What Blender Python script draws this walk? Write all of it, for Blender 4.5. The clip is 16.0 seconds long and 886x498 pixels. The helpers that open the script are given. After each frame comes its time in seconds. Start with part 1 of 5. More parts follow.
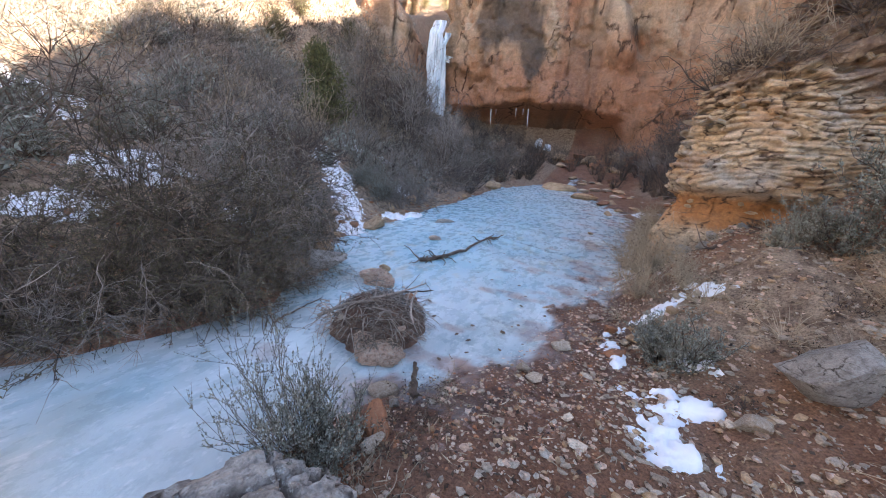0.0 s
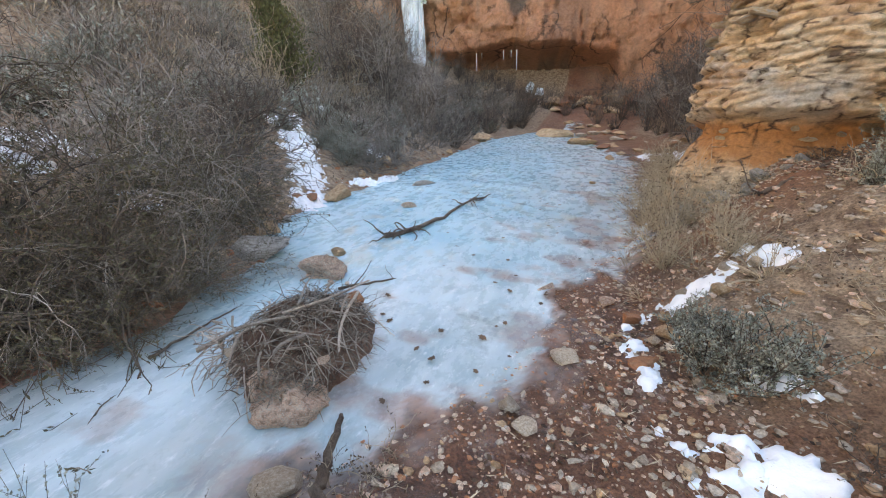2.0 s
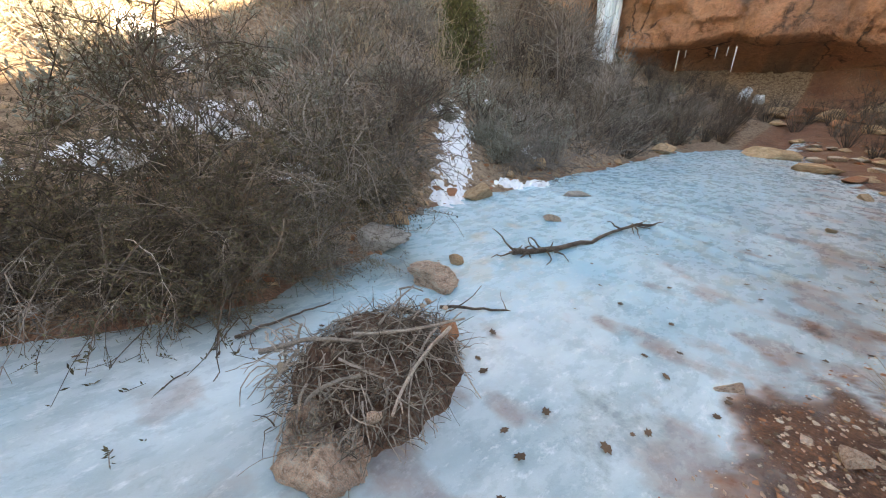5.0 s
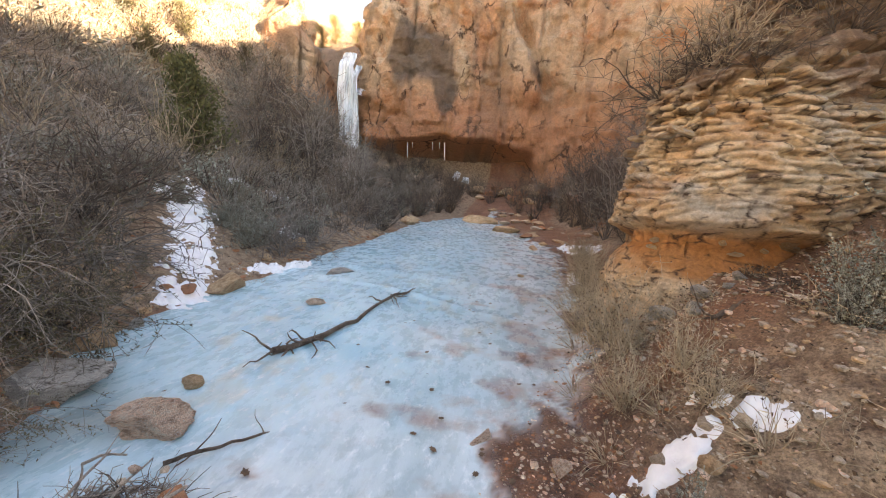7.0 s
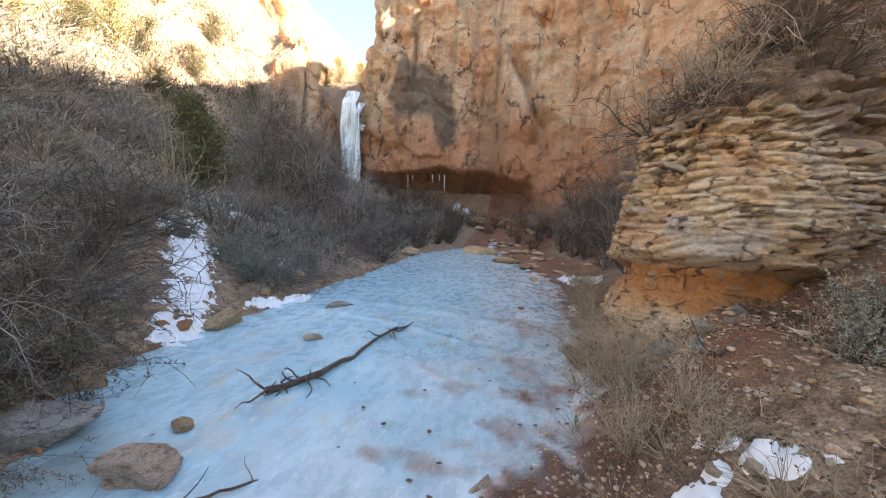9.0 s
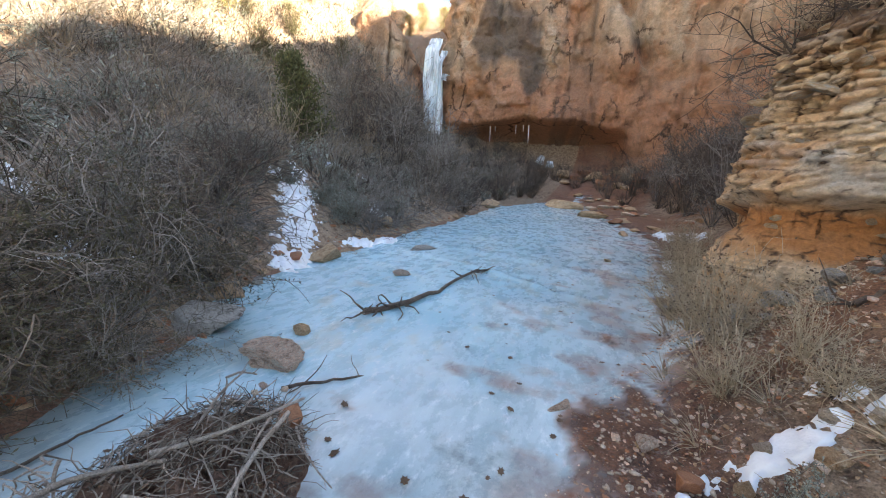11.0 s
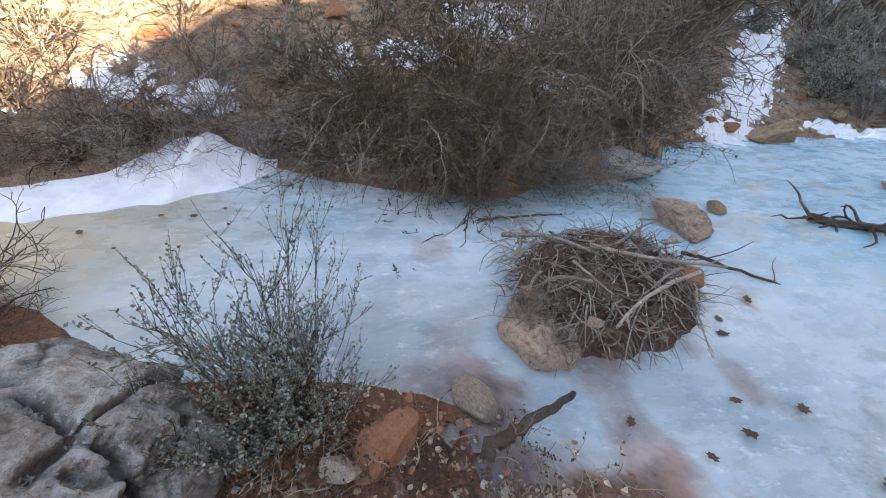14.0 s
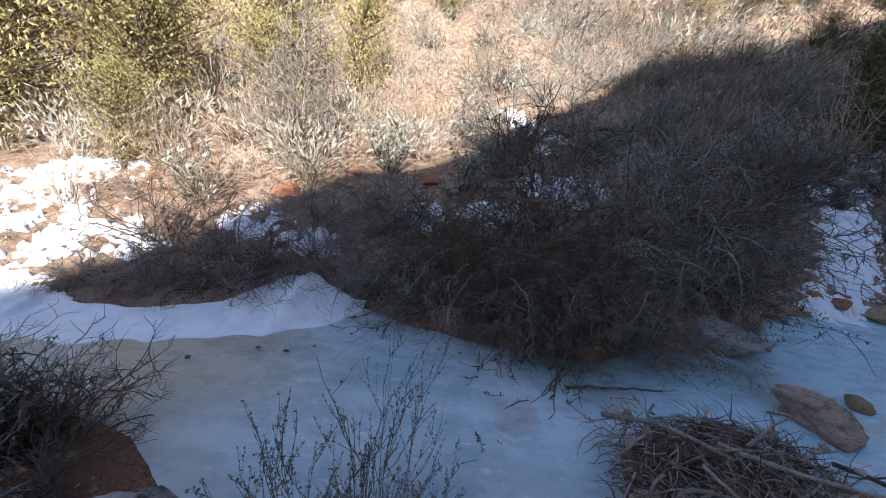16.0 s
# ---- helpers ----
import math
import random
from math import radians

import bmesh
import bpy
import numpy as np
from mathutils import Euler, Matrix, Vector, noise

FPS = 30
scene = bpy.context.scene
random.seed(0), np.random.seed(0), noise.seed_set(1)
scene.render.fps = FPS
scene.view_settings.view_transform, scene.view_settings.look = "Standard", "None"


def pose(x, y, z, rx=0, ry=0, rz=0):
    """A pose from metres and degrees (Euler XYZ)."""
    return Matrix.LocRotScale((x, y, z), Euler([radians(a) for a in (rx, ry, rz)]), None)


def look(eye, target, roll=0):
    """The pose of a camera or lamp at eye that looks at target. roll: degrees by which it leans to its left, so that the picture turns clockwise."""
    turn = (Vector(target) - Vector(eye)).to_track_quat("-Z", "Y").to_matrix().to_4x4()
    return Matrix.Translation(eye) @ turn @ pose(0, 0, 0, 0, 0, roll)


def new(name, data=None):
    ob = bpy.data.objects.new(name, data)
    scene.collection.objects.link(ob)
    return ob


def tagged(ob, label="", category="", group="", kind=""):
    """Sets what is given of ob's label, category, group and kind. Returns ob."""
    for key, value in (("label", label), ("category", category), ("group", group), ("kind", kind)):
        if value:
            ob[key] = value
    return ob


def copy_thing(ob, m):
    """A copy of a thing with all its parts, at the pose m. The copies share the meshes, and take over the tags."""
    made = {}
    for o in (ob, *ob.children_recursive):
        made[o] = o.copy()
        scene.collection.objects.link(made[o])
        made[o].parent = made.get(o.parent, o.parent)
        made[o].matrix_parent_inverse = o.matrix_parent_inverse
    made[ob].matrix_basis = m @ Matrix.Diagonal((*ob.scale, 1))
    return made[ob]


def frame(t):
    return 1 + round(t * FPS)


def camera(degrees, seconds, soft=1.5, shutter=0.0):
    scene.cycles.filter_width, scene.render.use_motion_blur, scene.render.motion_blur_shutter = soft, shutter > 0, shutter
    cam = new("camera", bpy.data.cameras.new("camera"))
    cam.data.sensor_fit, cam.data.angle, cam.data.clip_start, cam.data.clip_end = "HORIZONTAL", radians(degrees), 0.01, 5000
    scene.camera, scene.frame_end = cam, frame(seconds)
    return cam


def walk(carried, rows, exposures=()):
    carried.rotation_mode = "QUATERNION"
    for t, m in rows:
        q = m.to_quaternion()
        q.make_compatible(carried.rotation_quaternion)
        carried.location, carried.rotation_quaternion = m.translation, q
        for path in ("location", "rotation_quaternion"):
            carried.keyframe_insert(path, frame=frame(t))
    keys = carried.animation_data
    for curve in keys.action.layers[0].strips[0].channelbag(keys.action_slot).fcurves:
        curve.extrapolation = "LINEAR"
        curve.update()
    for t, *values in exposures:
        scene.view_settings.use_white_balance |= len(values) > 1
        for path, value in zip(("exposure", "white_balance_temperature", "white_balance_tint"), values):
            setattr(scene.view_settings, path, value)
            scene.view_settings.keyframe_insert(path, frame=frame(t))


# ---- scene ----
cam = camera(101.3, 16.0, 1.0)


PATH = [
    (0, (0.645, 1.088, 1.592), (-0.108, 2.888, 1.153), 5.9),
    (0.5, (0.671, 1.404, 1.55), (0.172, 3.297, 1.143), 3.2),
    (1, (0.603, 1.724, 1.511), (-0.021, 3.536, 0.94), 2.4),
    (1.5, (0.539, 2.032, 1.498), (-0.035, 3.852, 0.899), 4.8),
    (2, (0.556, 2.276, 1.492), (-0.164, 4.025, 0.841), 1.0),
    (2.5, (0.484, 2.438, 1.551), (-0.54, 4.019, 0.877), 3.4),
    (3, (0.406, 2.681, 1.521), (-0.497, 4.318, 0.811), 6.0),
    (3.5, (0.387, 2.803, 1.509), (-0.655, 4.352, 0.793), 7.8),
    (3.7, (0.394, 2.813, 1.499), (-0.799, 4.222, 0.728), 8.7),
    (5.8, (0.252, 2.994, 1.469), (-1.091, 4.309, 0.786), 5.5),
    (6, (0.316, 2.984, 1.491), (-0.805, 4.496, 0.816), 4.9),
    (6.5, (0.383, 3.108, 1.559), (-0.256, 4.967, 1.19), 4.5),
    (7, (0.381, 3.143, 1.634), (-0.018, 5.089, 1.408), 4.6),
    (7.5, (0.39, 3.161, 1.688), (0.038, 5.122, 1.515), 5.4),
    (8, (0.406, 3.162, 1.716), (0.072, 5.132, 1.628), 5.9),
    (8.2, (0.4, 3.153, 1.74), (0.033, 5.119, 1.724), 5.4),
    (10.3, (0.423, 3.144, 1.567), (-0.063, 5.074, 1.367), 3.1),
    (10.5, (0.411, 3.11, 1.565), (-0.2, 5.003, 1.353), 3.4),
    (11, (0.383, 3.042, 1.495), (-0.413, 4.846, 1.162), 4.8),
    (11.5, (0.431, 2.979, 1.408), (-0.316, 4.65, 0.602), 3.7),
    (12, (0.423, 2.975, 1.374), (-0.243, 4.519, 0.292), 4.4),
    (12.5, (0.304, 2.884, 1.393), (-0.69, 4.117, 0.171), 6.5),
    (13, (0.304, 2.694, 1.326), (-1.258, 2.934, 0.101), 5.0),
    (13.5, (0.313, 2.716, 1.351), (-1.3, 2.776, 0.17), 5.1),
    (14, (0.306, 2.711, 1.35), (-1.31, 3.022, 0.213), 5.6),
    (14.5, (0.333, 2.633, 1.356), (-1.346, 2.398, 0.295), 3.2),
    (14.9, (0.351, 2.577, 1.417), (-1.333, 1.771, 0.698), 1.8),
    (15, (0.37, 2.593, 1.413), (-1.322, 1.731, 0.787), 1.8),
    (15.5, (0.352, 2.578, 1.418), (-1.459, 1.915, 0.887), 3.8),
    (16, (0.244, 2.488, 1.441), (-1.696, 2.465, 0.952), 6.2),
]
EXPOSURES = [(0, 2.95, 7600, 18), (0.5, 3.15, 9500, 14), (1.5, 3.3, 9200, 12), (3.7, 3.35, 10400, 12), (6, 3.15, 10600, 12), (7, 3.15, 11000, 18), (7.5, 3.0, 9400, 13), (8.2, 2.95, 8700, 13), (11, 2.95, 8300, 10), (12, 3.25, 9300, 10), (12.5, 3.2, 9800, 14), (14, 3.05, 8900, 14),
             (14.5, 3.2, 8900, 16), (15, 2.62, 7800, 14), (15.5, 2.05, 6500, 12), (16, 1.6, 6500, 15)]
walk(cam, [(t, look(eye, target, roll)) for t, eye, target, roll in PATH], EXPOSURES)

# ---- light ----
SUN = Vector((0.88, 0.10, 0.46)).normalized()
world = bpy.data.worlds.new("world")
scene.world = world
world.use_nodes = True
wn = world.node_tree
sky = wn.nodes.new("ShaderNodeTexSky")
sky.sky_type = "NISHITA"
sky.sun_disc = False
sky.sun_elevation = math.asin(SUN.z)
sky.sun_rotation = math.atan2(SUN.x, SUN.y)
sky.altitude = 1500
wn.links.new(sky.outputs[0], wn.nodes["Background"].inputs[0])
wn.nodes["Background"].inputs[1].default_value = 0.10
sun_data = bpy.data.lights.new("sun", "SUN")
sun_data.energy, sun_data.angle, sun_data.color = 4.4, radians(0.6), (1.0, 0.96, 0.90)
sun_lamp = new("sun", sun_data)
sun_lamp.rotation_euler = SUN.to_track_quat("Z", "Y").to_euler()


# ---- noise on arrays ----
def lattice(i, j, k, seed):
    i, j, k = (np.atleast_1d(np.asarray(a, np.int64)) for a in (i, j, k))
    n = (i * 374761393 + j * 668265263 + k * 2147483647 + seed * 1274126177) & 0xFFFFFFFF
    n = ((n ^ (n >> 13)) * 1274126177) & 0xFFFFFFFF
    n = ((n ^ (n >> 16)) * 2246822519) & 0xFFFFFFFF
    return ((n ^ (n >> 15)) & 0xFFFF) / 32767.5 - 1.0


def vnoise(x, y, z=0.0, seed=0):
    x, y, z = np.broadcast_arrays(np.asarray(x, float), np.asarray(y, float), np.asarray(z, float))
    i, j, k = (np.floor(a).astype(np.int64) for a in (x, y, z))
    f = [a - b for a, b in zip((x, y, z), (i, j, k))]
    u, v, w = (a * a * (3 - 2 * a) for a in f)
    total = 0.0
    for a in (0, 1):
        for b in (0, 1):
            for c in (0, 1):
                weight = (u if a else 1 - u) * (v if b else 1 - v) * (w if c else 1 - w)
                total = total + weight * lattice(i + a, j + b, k + c, seed)
    return total if total.shape == x.shape else total.reshape(x.shape)


def fbm(x, y, z=0.0, octaves=4, seed=0):
    total, amp = 0.0, 0.5
    for o in range(octaves):
        total = total + amp * vnoise(np.asarray(x) * 2 ** o, np.asarray(y) * 2 ** o, np.asarray(z) * 2 ** o, seed + o)
        amp *= 0.5
    return total


def ramp(a, lo, hi):
    t = np.clip((np.asarray(a, float) - lo) / (hi - lo), 0, 1)
    return t * t * (3 - 2 * t)


# ---- materials ----
def shader(name):
    m = bpy.data.materials.new(name)
    m.use_nodes = True
    return m, m.node_tree, m.node_tree.nodes["Principled BSDF"]


def node(tree, kind, **values):
    n = tree.nodes.new(kind)
    for key, value in values.items():
        n.inputs[key].default_value = value
    return n


def texture(tree, scale, detail=5.0, rough=0.6, stretch=(1, 1, 1), own=True):
    """A noise texture in metres; own: in the thing's own space."""
    co = tree.nodes.new("ShaderNodeTexCoord")
    mp = tree.nodes.new("ShaderNodeMapping")
    mp.inputs["Scale"].default_value = stretch
    tree.links.new(co.outputs["Object"], mp.inputs["Vector"])
    n = node(tree, "ShaderNodeTexNoise", Scale=scale, Detail=detail, Roughness=rough)
    tree.links.new(mp.outputs[0], n.inputs["Vector"])
    return n.outputs["Fac"]


def colours(tree, fac, stops):
    r = tree.nodes.new("ShaderNodeValToRGB")
    while len(r.color_ramp.elements) < len(stops):
        r.color_ramp.elements.new(0.5)
    for e, (at, c) in zip(r.color_ramp.elements, stops):
        e.position, e.color = at, (*c, 1)
    tree.links.new(fac, r.inputs[0])
    return r.outputs[0]


def mixed(tree, fac, a, b, mode="MIX"):
    n = tree.nodes.new("ShaderNodeMix")
    n.data_type, n.blend_type = "RGBA", mode
    for value, slot in ((fac, 0), (a, 6), (b, 7)):
        if isinstance(value, (int, float)):
            n.inputs[slot].default_value = value
        elif isinstance(value, tuple):
            n.inputs[slot].default_value = (*value, 1)
        else:
            tree.links.new(value, n.inputs[slot])
    return n.outputs[2]


def stretch_range(tree, value, lo, hi):
    n = tree.nodes.new("ShaderNodeMapRange")
    n.inputs[1].default_value, n.inputs[2].default_value = lo, hi
    tree.links.new(value, n.inputs[0])
    return n.outputs[0]


def attribute(tree, name):
    n = tree.nodes.new("ShaderNodeAttribute")
    n.attribute_name = name
    return n.outputs["Fac"]


def ragged(tree, value, noise, amount, lo=0.3, hi=0.7):
    """A mask whose edge is broken up by a noise."""
    m = tree.nodes.new("ShaderNodeMath")
    m.operation = "MULTIPLY_ADD"
    tree.links.new(noise, m.inputs[0])
    m.inputs[1].default_value = amount
    tree.links.new(value, m.inputs[2])
    return stretch_range(tree, m.outputs[0], lo + amount * 0.5, hi + amount * 0.5)


def relief(tree, bsdf, *layers):
    """Bump from (height, strength, metres) layers, one on another."""
    last = None
    for height, strength, metres in layers:
        b = node(tree, "ShaderNodeBump", Strength=strength, Distance=metres)
        tree.links.new(height, b.inputs["Height"])
        if last:
            tree.links.new(last, b.inputs["Normal"])
        last = b.outputs[0]
    tree.links.new(last, bsdf.inputs["Normal"])


def varied(tree, colour, amount=0.35):
    """Each thing a little lighter or darker than the next."""
    info = tree.nodes.new("ShaderNodeObjectInfo")
    grey = colours(tree, info.outputs["Random"], [(0, (1 - amount,) * 3), (1, (1.0,) * 3)])
    return mixed(tree, 1.0, colour, grey, "MULTIPLY")


def fissures(tree, scale, stretch, width, warp):
    """Broken dark joints between blocks: 1 in the joint."""
    co = tree.nodes.new("ShaderNodeTexCoord")
    mp = tree.nodes.new("ShaderNodeMapping")
    mp.inputs["Scale"].default_value = stretch
    tree.links.new(co.outputs["Object"], mp.inputs["Vector"])
    n = node(tree, "ShaderNodeTexNoise", Scale=scale * 2.5, Detail=4.0, Roughness=0.6)
    tree.links.new(mp.outputs[0], n.inputs["Vector"])
    push = tree.nodes.new("ShaderNodeVectorMath")
    push.operation = "SCALE"
    push.inputs["Scale"].default_value = warp / scale * 0.5
    tree.links.new(n.outputs["Color"], push.inputs[0])
    add = tree.nodes.new("ShaderNodeVectorMath")
    tree.links.new(mp.outputs[0], add.inputs[0])
    tree.links.new(push.outputs[0], add.inputs[1])
    v = tree.nodes.new("ShaderNodeTexVoronoi")
    v.feature = "DISTANCE_TO_EDGE"
    v.inputs["Scale"].default_value = scale
    tree.links.new(add.outputs[0], v.inputs["Vector"])
    line = stretch_range(tree, v.outputs["Distance"], width, 0.0)
    gate = stretch_range(tree, texture(tree, scale * 1.3, 3), 0.45, 0.6)
    m = tree.nodes.new("ShaderNodeMath")
    m.operation = "MULTIPLY"
    tree.links.new(line, m.inputs[0])
    tree.links.new(gate, m.inputs[1])
    return m.outputs[0]


def rock_material(name, dark, mid, light, scale=3.0, bump=0.6, rough=0.9, lichen=None, random_tone=0.25, cracks=0.0):
    m, t, b = shader(name)
    big, fine, pit = texture(t, scale, 6), texture(t, scale * 11, 4, 0.7), texture(t, scale * 4.5, 5, 0.75)
    c = colours(t, big, [(0.3, dark), (0.5, mid), (0.72, light)])
    c = mixed(t, 0.7, c, colours(t, pit, [(0.36, (0.58,) * 3), (0.5, (1.08,) * 3), (0.66, (1.3,) * 3)]), "MULTIPLY")
    speck = colours(t, fine, [(0.3, (0.68,) * 3), (0.65, (1.3,) * 3)])
    c = mixed(t, 0.8, c, speck, "MULTIPLY")
    c = mixed(t, attribute(t, "crack"), c, (0.06, 0.045, 0.035))
    if cracks:
        c = mixed(t, fissures(t, cracks, (1, 1, 1.2), 0.06, 0.9), c, (0.06, 0.042, 0.03))
    if lichen:
        c = mixed(t, stretch_range(t, texture(t, scale * 4, 6, 0.7), 0.56, 0.62), c, lichen)
    t.links.new(varied(t, c, random_tone), b.inputs["Base Color"])
    b.inputs["Roughness"].default_value = rough
    relief(t, b, (big, bump * 0.5, 0.05), (pit, bump, 0.03), (fine, bump, 0.014))
    return m


def twig_material(name, a, b_colour, rough=0.85):
    m, t, b = shader(name)
    geo = t.nodes.new("ShaderNodeNewGeometry")
    c = colours(t, geo.outputs["Random Per Island"], [(0, a), (1, b_colour)])
    grain = colours(t, texture(t, 45, 3), [(0.3, (0.65,) * 3), (0.7, (1.1,) * 3)])
    c = mixed(t, 0.7, c, grain, "MULTIPLY")
    t.links.new(varied(t, c, 0.4), b.inputs["Base Color"])
    b.inputs["Roughness"].default_value = rough
    return m


def soil_material():
    m, t, b = shader("red_soil")
    big, mid, fine = texture(t, 0.7, 6), texture(t, 6, 5, 0.65), texture(t, 60, 4, 0.75)
    c = colours(t, big, [(0.3, (0.21, 0.09, 0.05)), (0.5, (0.30, 0.14, 0.08)), (0.7, (0.36, 0.205, 0.125))])
    litter = colours(t, mid, [(0.35, (0.17, 0.105, 0.07)), (0.6, (0.50, 0.37, 0.26))])
    c = mixed(t, stretch_range(t, attribute(t, "litter"), 0, 1), c, litter)
    wet = stretch_range(t, attribute(t, "wet"), 0, 1)
    patch = texture(t, 9, 6, 0.7)
    muddy = mixed(t, stretch_range(t, mid, 0.35, 0.65), (0.17, 0.07, 0.045), (0.33, 0.15, 0.09))
    muddy = mixed(t, stretch_range(t, texture(t, 2.4, 5, 0.65), 0.50, 0.62), muddy, (0.125, 0.06, 0.045))
    muddy = mixed(t, stretch_range(t, patch, 0.57, 0.66), muddy, (0.52, 0.40, 0.36))
    c = mixed(t, wet, c, muddy)
    c = mixed(t, 0.85, c, colours(t, fine, [(0.35, (0.40,) * 3), (0.62, (1.3,) * 3)]), "MULTIPLY")
    t.links.new(c, b.inputs["Base Color"])
    r = t.nodes.new("ShaderNodeMapRange")
    r.inputs[3].default_value, r.inputs[4].default_value = 0.95, 0.38
    t.links.new(wet, r.inputs[0])
    t.links.new(r.outputs[0], b.inputs["Roughness"])
    relief(t, b, (mid, 0.9, 0.07), (patch, 0.8, 0.03), (fine, 1.0, 0.03))
    return m


def ice_material():
    m, t, b = shader("stream_ice")
    flow = texture(t, 1.3, 5, 0.55, (1, 0.4, 1))
    cloud = texture(t, 0.7, 3)
    vein = texture(t, 7, 6, 0.68, (1, 0.5, 1))
    fine = texture(t, 16, 5, 0.7, (1, 0.5, 1))
    c = colours(t, flow, [(0.36, (0.30, 0.385, 0.41)), (0.5, (0.45, 0.525, 0.55)), (0.66, (0.62, 0.68, 0.70))])
    blue = mixed(t, stretch_range(t, cloud, 0.35, 0.65), (0.24, 0.48, 0.59), (0.40, 0.62, 0.70))
    c = mixed(t, attribute(t, "blue"), c, blue)
    c = mixed(t, 0.45, c, colours(t, vein, [(0.38, (0.74, 0.79, 0.81)), (0.5, (1.0,) * 3), (0.64, (1.14, 1.12, 1.10))]), "MULTIPLY")
    c = mixed(t, stretch_range(t, fine, 0.56, 0.80), c, (0.76, 0.80, 0.82))
    mud = mixed(t, stretch_range(t, texture(t, 5, 4), 0.35, 0.65), (0.19, 0.085, 0.055), (0.36, 0.20, 0.14))
    edge = texture(t, 8, 6, 0.7)
    c = mixed(t, ragged(t, attribute(t, "mud"), edge, 0.8, 0.05, 0.98), c, mud)
    # Murky stains, and bush shade painted into the ice colour
    c = mixed(t, attribute(t, "murk_shade"), c, (0.16, 0.19, 0.18))
    c = mixed(t, attribute(t, "ochre"), c, (0.50, 0.40, 0.26))
    t.links.new(c, b.inputs["Base Color"])
    r = t.nodes.new("ShaderNodeMapRange")
    r.inputs[1].default_value, r.inputs[2].default_value = 0.35, 0.65
    r.inputs[3].default_value, r.inputs[4].default_value = 0.16, 0.42
    t.links.new(vein, r.inputs[0])
    t.links.new(r.outputs[0], b.inputs["Roughness"])
    b.inputs["IOR"].default_value = 1.31
    t.links.new(ragged(t, attribute(t, "film"), edge, 1.1, 0.12, 0.85), b.inputs["Alpha"])
    b.inputs["Subsurface Weight"].default_value = 0.2
    b.inputs["Subsurface Radius"].default_value = (0.03, 0.05, 0.07)
    relief(t, b, (flow, 0.5, 0.05), (vein, 0.25, 0.02), (fine, 0.35, 0.010))
    return m


def snow_material():
    m, t, b = shader("old_snow")
    big, fine = texture(t, 5, 5), texture(t, 90, 3)
    c = colours(t, big, [(0.3, (0.72, 0.74, 0.78)), (0.6, (0.88, 0.89, 0.91))])
    c = mixed(t, stretch_range(t, texture(t, 22, 5, 0.8), 0.66, 0.74), c, (0.45, 0.33, 0.25))
    t.links.new(c, b.inputs["Base Color"])
    b.inputs["Roughness"].default_value = 0.7
    b.inputs["Subsurface Weight"].default_value = 0.3
    b.inputs["Subsurface Radius"].default_value = (0.04, 0.05, 0.06)
    relief(t, b, (big, 0.5, 0.04), (fine, 0.4, 0.006))
    return m


def cliff_material():
    m, t, b = shader("sandstone_cliff")
    streak = texture(t, 0.5, 6, 0.6, (1, 1, 0.12))
    layer = texture(t, 0.9, 5, 0.6, (0.25, 0.25, 2.2))
    big, fine = texture(t, 0.16, 5), texture(t, 4.5, 6, 0.75)
    c = colours(t, big, [(0.32, (0.64, 0.32, 0.18)), (0.5, (0.72, 0.45, 0.27)), (0.68, (0.76, 0.57, 0.41))])
    c = mixed(t, stretch_range(t, streak, 0.42, 0.7), c, (0.74, 0.58, 0.42))
    c = mixed(t, 0.6, c, colours(t, layer, [(0.32, (0.85, 0.8, 0.78)), (0.6, (1.05,) * 3)]), "MULTIPLY")
    c = mixed(t, attribute(t, "red"), c, (0.62, 0.27, 0.145))
    c = mixed(t, stretch_range(t, texture(t, 0.28, 5, 0.65), 0.54, 0.66), c, (0.60, 0.27, 0.13))
    c = mixed(t, fissures(t, 0.34, (1, 1, 0.6), 0.05, 1.1), c, (0.11, 0.055, 0.03))
    # Rock varnish, and the shade painted inside the alcove
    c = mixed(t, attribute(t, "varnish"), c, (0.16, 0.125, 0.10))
    c = mixed(t, 0.75, c, colours(t, fine, [(0.3, (0.62,) * 3), (0.65, (1.15,) * 3)]), "MULTIPLY")
    t.links.new(c, b.inputs["Base Color"])
    b.inputs["Roughness"].default_value = 0.92
    relief(t, b, (layer, 0.6, 0.3), (fine, 1.0, 0.3), (streak, 0.5, 0.4), (texture(t, 1.3, 5, 0.7), 0.9, 0.6))
    return m


